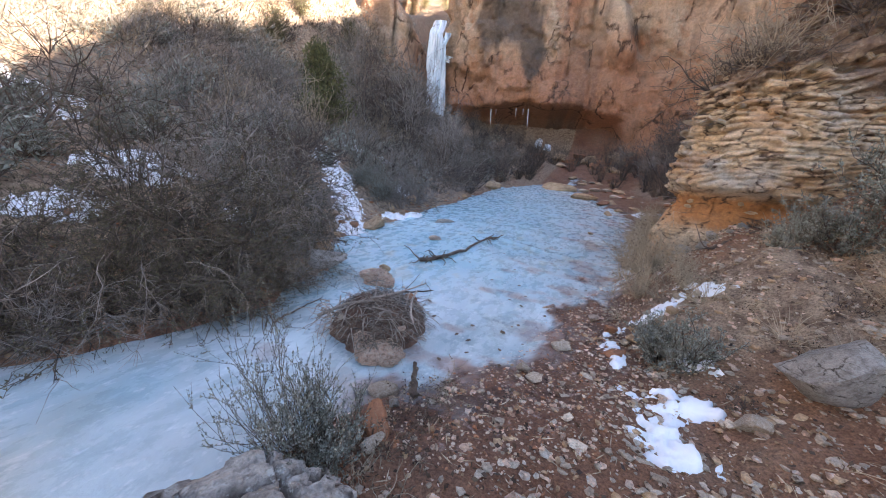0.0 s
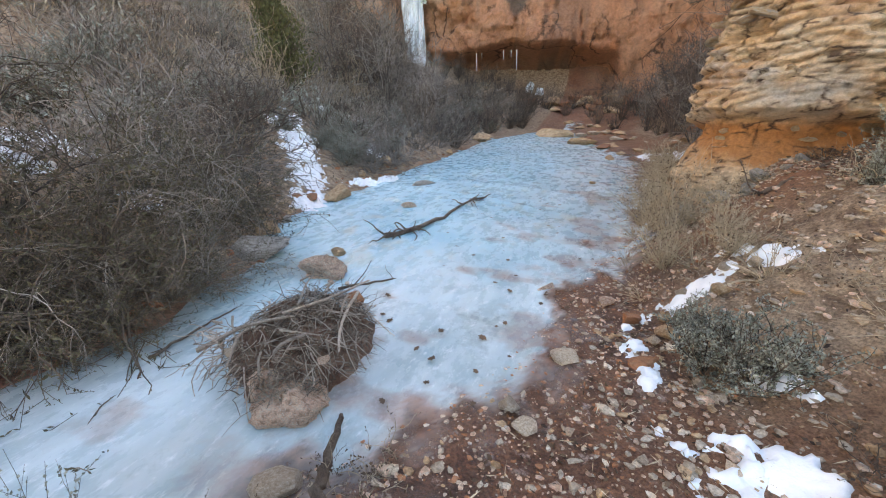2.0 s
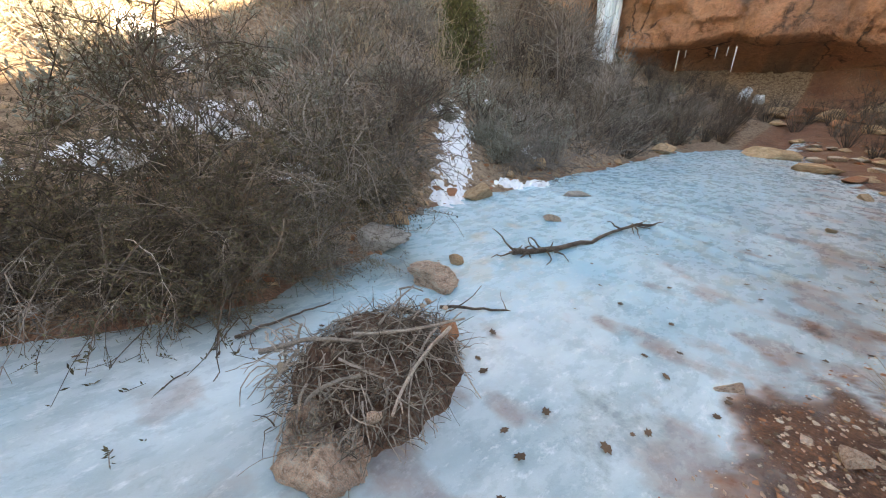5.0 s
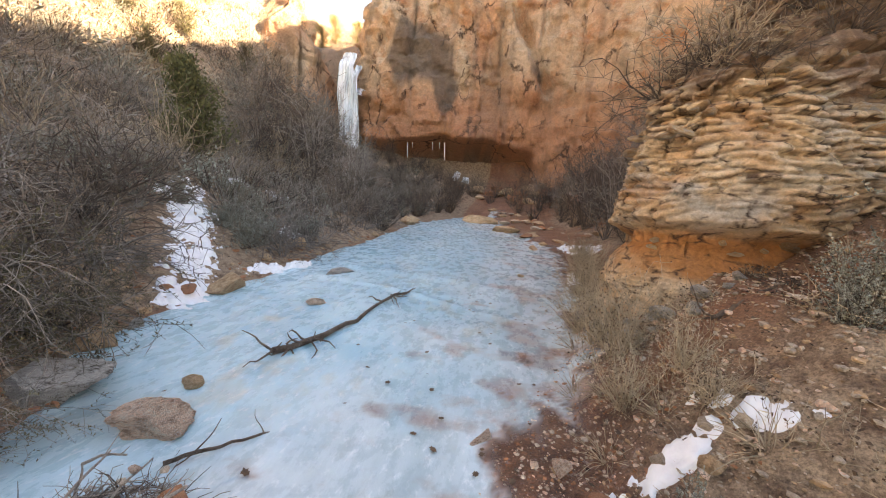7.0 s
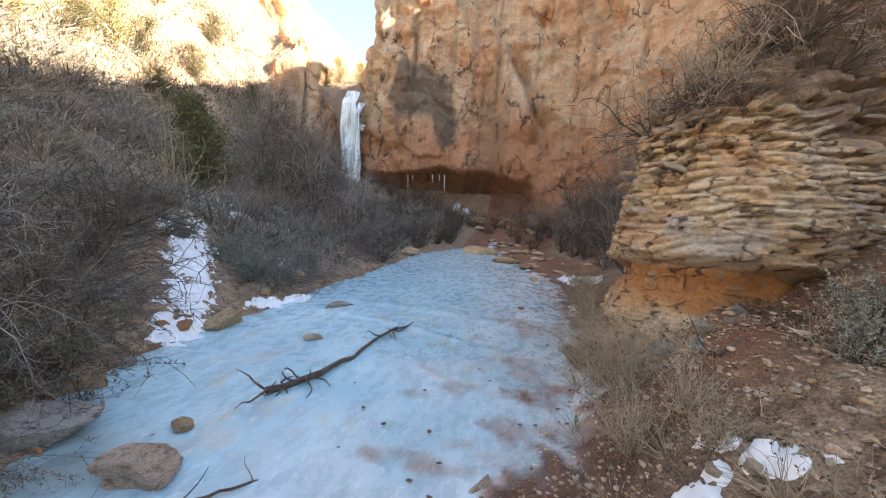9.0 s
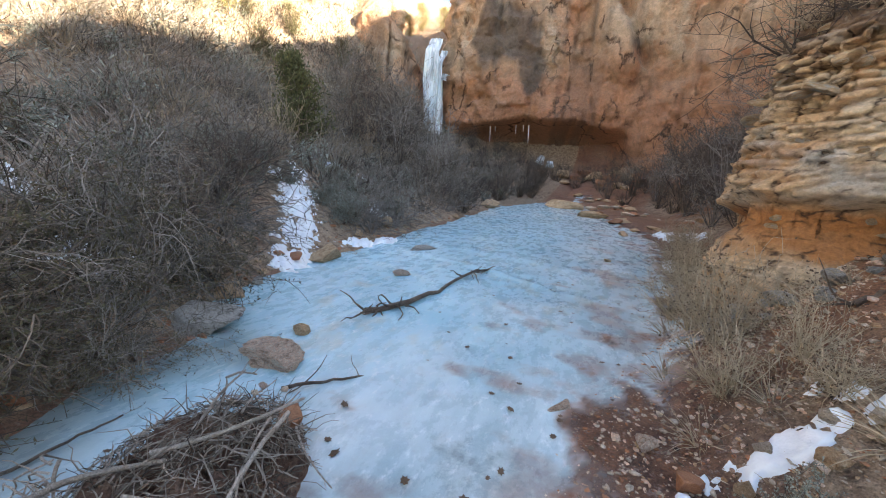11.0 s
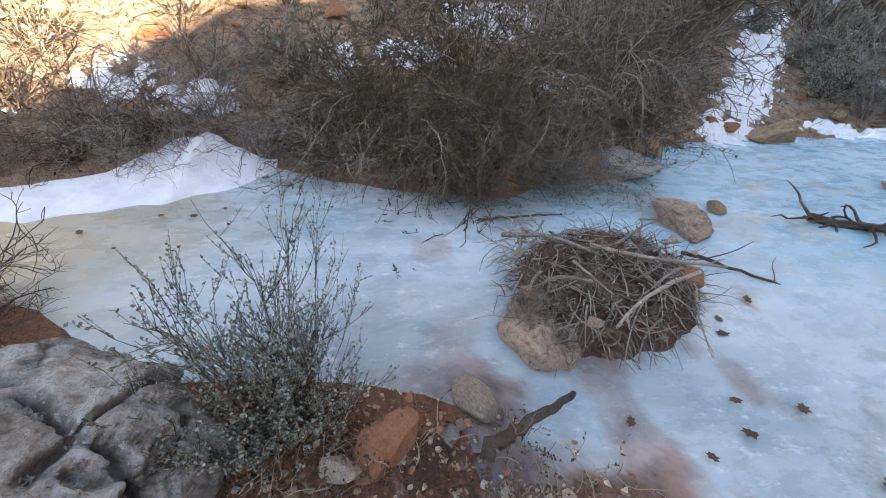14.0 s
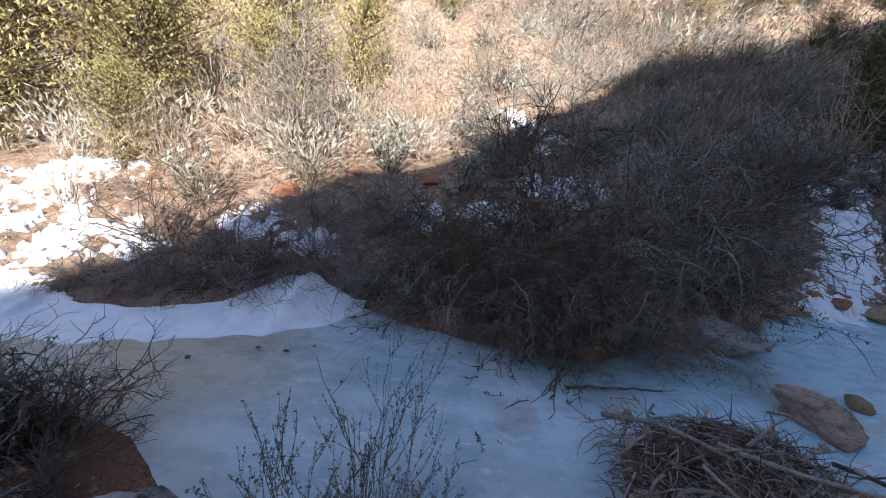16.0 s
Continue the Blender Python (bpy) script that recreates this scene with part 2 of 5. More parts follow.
def outcrop_material(name, pieces):
    m, t, b = shader(name)
    layer = texture(t, 2.6, 6, 0.65, (0.8, 0.8, 1.5))
    big, fine = texture(t, 1.2, 5), texture(t, 26, 5, 0.75)
    c = colours(t, layer, [(0.3, (0.52, 0.29, 0.15)), (0.47, (0.72, 0.50, 0.30)), (0.64, (0.84, 0.68, 0.49))])
    c = mixed(t, stretch_range(t, big, 0.52, 0.66), c, (0.56, 0.50, 0.42))
    if not pieces:
        c = mixed(t, attribute(t, "orange"), c, (0.50, 0.20, 0.06))
        c = mixed(t, attribute(t, "joint"), c, (0.10, 0.05, 0.03))
        c = mixed(t, fissures(t, 4.2, (0.9, 0.9, 1.9), 0.12, 1.0), c, (0.07, 0.035, 0.02))
        c = mixed(t, attribute(t, "earth"), c, colours(t, texture(t, 7, 5, 0.7), [(0.35, (0.13, 0.075, 0.05)), (0.55, (0.27, 0.16, 0.10)), (0.68, (0.42, 0.32, 0.23))]))
    c = mixed(t, 0.8, c, colours(t, fine, [(0.3, (0.55,) * 3), (0.66, (1.15,) * 3)]), "MULTIPLY")
    t.links.new(varied(t, c, 0.25) if pieces else c, b.inputs["Base Color"])
    b.inputs["Roughness"].default_value = 0.92
    relief(t, b, (layer, 0.8, 0.06), (fine, 1.0, 0.04))
    return m


BLEACHED_ROCK = rock_material("bleached_rock", (0.50, 0.42, 0.33), (0.74, 0.67, 0.58), (0.86, 0.81, 0.73), 1.1, 1.0, cracks=0.55)
SOIL, ICE, SNOW, CLIFF = soil_material(), ice_material(), snow_material(), cliff_material()
LEDGE, LEDGE_PIECE = outcrop_material("ledge_rock", False), outcrop_material("ledge_slab", True)
GREY_ROCK = rock_material("grey_limestone", (0.27, 0.235, 0.205), (0.43, 0.395, 0.355), (0.58, 0.54, 0.49), 4.0, 1.0, lichen=(0.50, 0.50, 0.46), cracks=2.6)
TAN_ROCK = rock_material("tan_sandstone", (0.36, 0.20, 0.11), (0.58, 0.375, 0.22), (0.70, 0.52, 0.345), 5.0, 0.8)
PINK_ROCK = rock_material("pink_conglomerate", (0.40, 0.21, 0.135), (0.82, 0.57, 0.42), (0.93, 0.81, 0.69), 5.0, 1.4, lichen=(0.88, 0.80, 0.72), random_tone=0.1)
RED_ROCK = rock_material("red_sandstone", (0.30, 0.12, 0.06), (0.38, 0.165, 0.085), (0.43, 0.21, 0.12), 4.0, 0.4)
STRAW = twig_material("straw", (0.42, 0.32, 0.21), (0.72, 0.60, 0.44))
PALE_ROCK = rock_material("pale_stone", (0.42, 0.30, 0.21), (0.64, 0.51, 0.39), (0.80, 0.70, 0.59), 8.0, 0.6, random_tone=0.45)
TWIG_GREY = twig_material("grey_twigs", (0.11, 0.09, 0.078), (0.50, 0.44, 0.385))
TWIG_BROWN = twig_material("brown_twigs", (0.05, 0.034, 0.027), (0.27, 0.20, 0.15))
TWIG_TAN = twig_material("tan_twigs", (0.32, 0.23, 0.15), (0.56, 0.45, 0.32))
SAGE_LEAF = twig_material("sage_leaves", (0.20, 0.215, 0.17), (0.47, 0.485, 0.41))
OLIVE_LEAF = twig_material("olive_leaves", (0.085, 0.072, 0.038), (0.20, 0.165, 0.085))
JUNIPER_LEAF = twig_material("juniper_leaves", (0.06, 0.068, 0.024), (0.18, 0.17, 0.065))
GOLD_LEAF = twig_material("yellow_green_leaves", (0.26, 0.23, 0.07), (0.46, 0.40, 0.17))
DRY_LEAF = twig_material("dry_leaves", (0.07, 0.04, 0.03), (0.20, 0.12, 0.07))
BARK = rock_material("bark", (0.09, 0.06, 0.045), (0.17, 0.12, 0.09), (0.27, 0.21, 0.165), 12.0, 0.9)
WEATHERED = rock_material("weathered_wood", (0.36, 0.28, 0.22), (0.58, 0.48, 0.40), (0.74, 0.66, 0.58), 14.0, 0.7, random_tone=0.45)


# ---- building helpers ----
def mesh_of(name, verts, faces, material, smooth=True, **layers):
    me = bpy.data.meshes.new(name)
    me.from_pydata(np.asarray(verts).tolist(), [], faces if isinstance(faces, list) else faces.tolist())
    me.materials.append(material)
    if smooth:
        me.polygons.foreach_set("use_smooth", np.ones(len(me.polygons), bool))
    for key, values in layers.items():
        me.attributes.new(key, "FLOAT", "POINT").data.foreach_set("value", np.asarray(values, np.float32).ravel())
    me.update()
    return me


def grid_faces(rows, cols):
    a = np.arange(rows * cols).reshape(rows, cols)
    return np.stack([a[:-1, :-1], a[:-1, 1:], a[1:, 1:], a[1:, :-1]], -1).reshape(-1, 4)


def piece(name, me, parent, m=None, label=""):
    ob = new(name, me)
    ob.parent = parent
    if m is not None:
        ob.matrix_basis = m
    return tagged(ob, label) if label else ob


def spot(x, y, z, turn=0.0, size=1.0, tilt=(0.0, 0.0)):
    s = size if isinstance(size, tuple) else (size,) * 3
    return Matrix.LocRotScale((x, y, z), Euler((tilt[0], tilt[1], turn)), s)


# ---- the lie of the land ----
WEST = [(-60, -34), (-30, -17), (-12, -5.5), (-6, -3.0), (-4, -2.2), (-2, -1.8), (-1.3, -2.08), (0, -2.4), (1, -2.4), (1.65, -2.9), (2.2, -2.75), (3.1, -2.5),
        (3.7, -2.4), (4.3, -2.7), (5, -2.7), (5.6, -3.3), (6.4, -3.8), (8.5, -3.9), (10, -4.05), (14, -4.2), (20, -4.6), (27, -3.4), (60, -3.2)]
EAST = [(-60, -30), (-30, -14), (-12, -3.2), (-6, -1.3), (-4, -0.9), (-2, -1.1), (-0.2, -1.4), (0.9, -1.28), (1.5, -0.92), (2.8, -0.62), (3.4, -0.3),
        (4.2, 0.17), (4.9, 0.3), (5.9, 0.55), (6.5, 0.8), (7.5, 1.0), (9.3, 1.15), (14, 1.35), (17, 1.0), (20.5, -0.3), (27, -1.4), (60, -1.2)]
TOE = [(-60, 4), (-8, 3.2), (0, 2.0), (3, 1.6), (4.2, 1.45), (5, 1.1), (6, 0.95), (7, 1.05), (9, 1.35), (14, 2.6), (20, 2.6), (27, 2.0), (60, 2.0)]


def along(table, y):
    return np.interp(y, [a for a, _ in table], [b for _, b in table])


def ice_level(y):
    y = np.asarray(y, float)
    return np.where(y > 5, 0.05 * (np.minimum(y, 28) - 5), np.where(y < 1, 0.015 * (np.maximum(y, -20) - 1), 0.0))


def land(x, y, rough=True):
    """The height of the ground."""
    x, y = np.broadcast_arrays(np.asarray(x, float), np.asarray(y, float))
    wob = 0.16 * vnoise(x * 1.1, y * 1.1, 0, 5) + 0.06 * vnoise(x * 4, y * 4, 0, 6)
    w, e = along(WEST, y) - x + wob, x - along(EAST, y) + 0.7 * wob
    base = ice_level(y) + 0.2 * np.clip(y - 27, 0, 30)
    west = np.interp(w, [0, 0.25, 0.8, 3, 6, 10, 16, 25, 40, 80, 400], [0, 0.08, 0.26, 0.95, 2.0, 4.2, 8.6, 17, 31, 45, 60])
    out = x - along(TOE, y)
    steep = np.clip((y - 2.5) / 3.0, 0, 1) * (1 - 0.75 * ramp(y, 10.5, 17))
    west = west * (1 - 0.42 * ramp(y, 10, 22) * ramp(w, 24, 12)) + 9 * ramp(w, 20, 45) * ramp(y, 5, 20)
    slope = np.interp(out, [0, 1.2, 6, 16, 60, 400], [0, 0.62, 5.5, 12, 22, 40]) * (0.45 + 0.55 * steep)
    slope = np.maximum(slope, 0.9 * np.clip(out, 0, 1.2) * steep)
    east = 0.03 + 0.05 * np.clip(e, 0, 1.4) + slope
    bed = -np.minimum(0.22, 0.22 * np.minimum(-w, -e))
    z = base + np.where(w > 0, west, np.where(e > 0, east * ramp(e, 0, 0.15), bed))
    behind = ramp(y, 42, 50) * ramp(x, -46, -34)
    z = z * (1 - behind) + behind * (17 + 0.55 * np.clip(y - 42, 0, 60))
    if rough:
        far = np.clip(np.maximum(w, out), 0, 12)
        z = z + np.clip(np.maximum(w, e), 0, 1) * (0.05 * vnoise(x * 2.2, y * 2.2, 0, 11) + 0.02 * vnoise(x * 7, y * 7, 0, 12) + 0.012 * vnoise(x * 16, y * 16, 0, 13))
        z = z + 0.09 * far * fbm(x * 0.35, y * 0.35, 0, 4, 21)
    return z


def land_at(x, y):
    return float(land(x, y))


def spread(lo, hi, step, far, growth=1.12):
    core = list(np.arange(lo, hi + step / 2, step))
    s, a = step, core[0]
    while a > -far:
        s *= growth
        a -= s
        core.insert(0, a)
    s, b = step, core[-1]
    while b < far:
        s *= growth
        b += s
        core.append(b)
    return np.array(core)


def build_ground():
    gx, gy = spread(-5.0, 3.6, 0.065, 420, 1.08), spread(0.0, 9.0, 0.065, 420, 1.08)
    x, y = np.meshgrid(gx, gy)
    z = land(x, y)
    e = x - along(EAST, y)
    w = along(WEST, y) - x
    wet = ramp(e + 0.35 * fbm(x * 2.5, y * 2.5, 0, 4, 3), 1.25, 0.55) * (0.45 + 0.55 * ramp(y, 6.6, 5.0)) * ramp(w, 0.05, -0.1) * ramp(y, 2.2, 3.0)
    litter = np.clip(ramp(x - along(TOE, y) + 0.5 * fbm(x, y, 0, 4, 8), -0.5, 0.6) * 0.9 * ramp(fbm(x * 0.8, y * 0.8, 0, 4, 9), -0.25, 0.2) + 0.9 * ramp(w, -0.1, 0.15), 0, 1)
    me = mesh_of("ground", np.stack([x, y, z], -1).reshape(-1, 3), grid_faces(*x.shape), SOIL, wet=wet, litter=litter)
    tagged(new("ground", me), "red-brown soil with gravel and dead leaves", "ground", kind="structure")


def build_ice():
    gy = np.concatenate([np.arange(-40, -3, 0.4), np.arange(-3, 9, 0.045), np.arange(9, 30, 0.12)])
    u = np.linspace(0, 1, 125)
    y, u = np.meshgrid(gy, u, indexing="ij")
    x = (along(WEST, y) - 0.35) * (1 - u) + (along(EAST, y) + 0.75) * u
    e, w = along(EAST, y) - x, x - along(WEST, y)
    z = ice_level(y) + 0.012 * fbm(x * 1.5, y * 1.2, 0, 4, 31)
    swell = 5.2 * y + 1.5 * x + 5 * fbm(x * 0.22, y * 0.4, 0, 4, 33)
    ridge = (1 - np.abs(np.sin(0.5 * swell))) ** 4
    z = z + ramp(y, 6.8, 9.5) * 0.04 * ridge * (0.3 + 0.7 * ramp(fbm(x * 0.4, y * 1.3, 0, 3, 36), -0.25, 0.2))
    z = z + 0.018 * ramp(fbm(x * 1.9 + 0.8 * y, y * 1.3 - 0.6 * x, 0, 4, 35), 0.0, 0.5)
    z = np.where(e < 0.4, np.maximum(z, land(x, y) + 0.007 * ramp(y, 2.5, 3.2) - 0.03 * ramp(y, 3.2, 2.5)), z)
    near = ramp(y, 2.0, 3.6)
    stain = fbm(x * 1.6, y * 1.1, 0, 5, 41) + 0.6 * fbm(x * 7 + 2 * y, y * 4, 0, 4, 42)
    streaks = fbm(x * 2.2 + 0.5 * y, y * 3.0, 0, 5, 43)
    mud = near * np.clip(1.1 * ramp(e + 0.8 * stain, 0.06, -0.42) + 0.55 * ramp(streaks + 0.55 * ramp(e, 2.1, 0.2), 0.46, 0.80) * ramp(e, 2.6, 1.0) + 0.12 * ramp(streaks, 0.28, 0.5), 0, 0.97)
    # hang: shade under the streamside bushes, painted on the ice along the bank
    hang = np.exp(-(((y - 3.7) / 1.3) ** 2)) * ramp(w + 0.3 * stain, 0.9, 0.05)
    murk_shade = 0.88 * np.clip(hang + 0.6 * np.exp(-(((y - 5.0) / 0.35) ** 2 + ((x + 2.35) / 0.35) ** 2)) + 0.25 * ramp(stain, 0.15, 0.5) * ramp(w, 1.8, 0.3), 0, 1)
    ochre = np.clip(ramp(y, 2.6, 0.4) * (0.30 + 0.5 * ramp(stain, -0.2, 0.4)), 0, 0.8) + 0.3 * ramp(stain, 0.3, 0.55) * ramp(w, 0.4, 1.2) * ramp(y, 4, 6) * ramp(y, 12, 9)
    blue = ramp(y, 2.9, 5.4) * (0.25 + 0.7 * ramp(e + 0.5 * stain, 0.9, 2.6)) * (1 - 0.45 * ramp(y, 11, 20))
    blue = np.clip(blue + 0.3 * ramp(fbm(x * 0.9, y * 0.7, 0, 3, 44), 0.0, 0.35), 0, 0.9)
    film = 0.97 * ramp(e + 0.7 * stain, -0.62, 0.0) + 0.03
    film = np.clip(film * (1 - 0.25 * near * ramp(stain, 0.1, 0.5) * ramp(e, 1.8, 0.3)), 0, 1) * near + (1 - near)
    film = film * ramp(e, -0.74, -0.55)
    me = mesh_of("ice", np.stack([x, y, z], -1).reshape(-1, 3), grid_faces(*x.shape), ICE, film=film, mud=0.85 * mud, blue=blue, murk_shade=murk_shade, ochre=np.clip(ochre, 0, 0.8))
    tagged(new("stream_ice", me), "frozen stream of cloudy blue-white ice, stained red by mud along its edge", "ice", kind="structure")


build_ground()
build_ice()


# ---- cliffs ----
def wall_sheet(name, line, tops, bottoms, rows, step, shape, material, label):
    """A rock wall along a line of (x, y), from bottom to top, pushed out by shape(s, z, x, y)."""
    p = np.array(line, float)
    run = np.concatenate([[0], np.cumsum(np.hypot(*np.diff(p, axis=0).T))])
    s = np.arange(0, run[-1], step)
    sx, sy = np.interp(s, run, p[:, 0]), np.interp(s, run, p[:, 1])
    k = np.ones(9) / 9
    sx, sy = (np.convolve(np.pad(a, 4, "edge"), k, "valid") for a in (sx, sy))
    tx, ty = np.gradient(sx), np.gradient(sy)
    n = np.hypot(tx, ty)
    nx, ny = ty / n, -tx / n
    v = np.linspace(0, 1, rows)[:, None]
    top, bottom = np.interp(s, run, tops)[None], np.interp(s, run, bottoms)[None]
    z = bottom + (top - bottom) * v
    s2 = np.broadcast_to(s[None], z.shape)
    out, layers = shape(s2, z, np.broadcast_to(sx, z.shape), np.broadcast_to(sy, z.shape), v)
    x, y = sx + nx * out, sy + ny * out
    me = mesh_of(name, np.stack([x, y, z], -1).reshape(-1, 3), grid_faces(*z.shape), material, **layers)
    return tagged(new(name, me), label, "cliff", kind="structure")


def main_cliff_shape(s, z, x, y, v):
    strata = fbm(s * 0.06, z * 0.9, 0, 4, 51)
    out = 2.2 * fbm(s * 0.12, z * 0.12, 0, 4, 52) + 0.3 * strata + 0.9 * np.round(2.2 * fbm(s * 0.35 + 0.15 * z, z * 0.3, 0, 3, 59)) / 2.2 + 0.5 * np.round(3 * fbm(s * 0.75 - 0.2 * z, z * 0.6, 0, 3, 50)) / 3 + 0.4 * fbm(s * 0.8, z * 0.8, 0, 4, 53)
    crack = vnoise(s * 0.55, z * 0.05, 0, 54)
    out = out - 0.6 * ramp(np.abs(crack), 0.07, 0.0)
    slant = (x - 1.4) - (13.9 - z) * 0.42
    out = out - 1.3 * ramp(np.abs(slant), 0.9, 0.0) * ramp(z, 12.5, 14) * ramp(z, 24, 20) + 0.9 * ramp(slant, 0.2, -0.8) * ramp(slant, -5, -1.5) * ramp(z, 12, 14) * ramp(z, 24, 20)
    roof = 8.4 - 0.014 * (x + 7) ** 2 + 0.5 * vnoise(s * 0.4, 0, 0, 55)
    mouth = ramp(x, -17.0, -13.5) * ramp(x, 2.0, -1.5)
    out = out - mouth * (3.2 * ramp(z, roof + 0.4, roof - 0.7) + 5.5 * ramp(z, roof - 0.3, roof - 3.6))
    out = out + 0.7 * mouth * np.round(3 * fbm(s * 0.25, z * 1.1, 0, 3, 67)) / 3 * ramp(z, roof, roof - 1)
    out = out + 0.9 * mouth * ramp(z, roof + 3.5, roof + 0.4) * ramp(z, roof - 0.4, roof + 0.4)
    out = out - 5.0 * ramp(v, 0.8, 1.0) ** 2 - 0.06 * (z - 8)
    red = np.clip(ramp(z + 2.5 * fbm(s * 0.2, z * 0.2, 0, 4, 56), 15.5, 10) * 0.75 + 0.5 * mouth * ramp(z, roof + 2, roof), 0, 0.9)
    blot = fbm(s * 0.22, z * 0.13, 0, 5, 57)
    patch = np.exp(-(((x + 10.5) / 3.2) ** 2 + ((z - 17.5) / 3.6) ** 2)) + 1.2 * np.exp(-(((x + 8.2) / 1.3) ** 2 + ((z - 13.0) / 2.6) ** 2))
    varnish = 0.85 * ramp(0.9 * patch + 0.8 * blot, 0.38, 0.62) + 0.35 * ramp(fbm(s * 0.9, z * 0.07, 0, 4, 58), 0.12, 0.4)
    # Shade of the recess, painted into the rock colour below the alcove's roof
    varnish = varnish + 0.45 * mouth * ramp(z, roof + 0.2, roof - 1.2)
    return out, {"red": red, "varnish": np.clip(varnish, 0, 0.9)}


def side_cliff_shape(s, z, x, y, v):
    out = 2.2 * fbm(s * 0.10, z * 0.10, 0, 4, 61) + 0.6 * fbm(s * 0.08, z * 0.9, 0, 4, 62) + 0.5 * fbm(s * 0.6, z * 0.5, 0, 4, 63)
    out = out - 0.7 * ramp(np.abs(vnoise(s * 0.45, z * 0.05, 0, 64)), 0.08, 0) - 3.0 * ramp(v, 0.75, 1.0) ** 2 - 0.10 * (z - 8)
    red = np.clip(0.7 * ramp(fbm(s * 0.1, z * 0.15, 0, 4, 65), -0.1, 0.3), 0, 0.9)
    return out, {"red": red, "varnish": 0.6 * ramp(fbm(s * 0.3, z * 0.08, 0, 4, 66), 0.1, 0.4)}


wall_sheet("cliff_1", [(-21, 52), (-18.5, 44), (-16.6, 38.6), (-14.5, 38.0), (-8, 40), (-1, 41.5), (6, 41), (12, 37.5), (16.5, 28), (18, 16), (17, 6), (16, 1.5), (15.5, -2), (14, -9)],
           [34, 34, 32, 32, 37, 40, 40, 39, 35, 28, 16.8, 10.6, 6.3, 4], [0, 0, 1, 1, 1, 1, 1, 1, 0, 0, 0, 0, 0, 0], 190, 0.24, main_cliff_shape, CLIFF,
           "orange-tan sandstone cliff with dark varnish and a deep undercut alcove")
wall_sheet("cliff_2", [(-80, 46), (-62, 45), (-48, 43.5), (-38, 43), (-33, 45), (-28.5, 49), (-26.5, 56)], [58, 56, 53, 46, 37, 31, 26], [10, 10, 10, 10, 10, 10, 10], 90, 0.5, side_cliff_shape, CLIFF,
          "sunlit red sandstone cliff above a brushy slope")
wall_sheet("cliff_3", [(-33, 37), (-28.5, 33.8), (-24, 33.0), (-20.8, 34.2), (-19.0, 37.2), (-18.8, 42)], [20, 21.5, 21.5, 20.2, 18, 16], [0, 0, 0, 0, 0, 0], 70, 0.25, side_cliff_shape, CLIFF,
          "rounded red sandstone buttress beside the frozen waterfall")
wall_sheet("cliff_4", [(3, -19), (-3, -17.5), (-8, -15), (-13, -13.5), (-19, -13), (-27, -14)], [5, 7, 8, 9, 12, 15], [-1.5, -1.5, -1.5, -1, 0, 0], 60, 0.25, side_cliff_shape, BLEACHED_ROCK,
          "pale sunlit rock wall at the bend of the stream")


# ---- layered outcrop ----
def outcrop_back(z, left):
    """How far the face stands back at a height, from its lip."""
    return np.interp(z - 0.2, [0.3, 0.75, 0.95, 1.12, 1.3, 1.42, 1.8, 2.3, 2.75, 3.3, 4.2, 5.6, 7.5], [-0.05, 0.02, 0.10, 0.24, 0.22, 0.0, 0.02, 0.15, 0.40, 0.9, 1.8, 3.4, 6.2])


OUTCROP_LINE = np.array([(2.6, 12.0), (2.0, 9.8), (1.58, 8.4), (1.45, 7.75), (1.55, 7.25), (1.95, 6.95), (2.6, 6.95), (3.4, 7.15), (4.4, 7.3), (5.6, 7.2), (7.5, 6.9)])
OUTCROP_RUN = np.concatenate([[0], np.cumsum(np.hypot(*np.diff(OUTCROP_LINE, axis=0).T))])


def outcrop_point(s, z, depth=0.0):
    """Place and outward way of the face at a run s and height z."""
    s, z = np.asarray(s, float), np.asarray(z, float)
    at = lambda q: (np.interp(q, OUTCROP_RUN, OUTCROP_LINE[:, 0]), np.interp(q, OUTCROP_RUN, OUTCROP_LINE[:, 1]))
    x, y, tx, ty = 0.0, 0.0, 0.0, 0.0
    for d in (-0.5, -0.25, 0.0, 0.25, 0.5):
        a, b = at(s + d), at(s + d + 0.02)
        x, y, tx, ty = x + a[0] / 5, y + a[1] / 5, tx + b[0] - a[0], ty + b[1] - a[1]
    n = np.hypot(tx, ty) + 1e-9
    nx, ny = ty / n, -tx / n
    back = outcrop_back(z + 0.10 * vnoise(s * 0.9, 0, 0, 71), s)
    out, up = depth - np.minimum(back, 0.4), np.maximum(back - 0.4, 0)
    return x + nx * out + 0.78 * up, y + ny * out + 0.62 * up, nx, ny


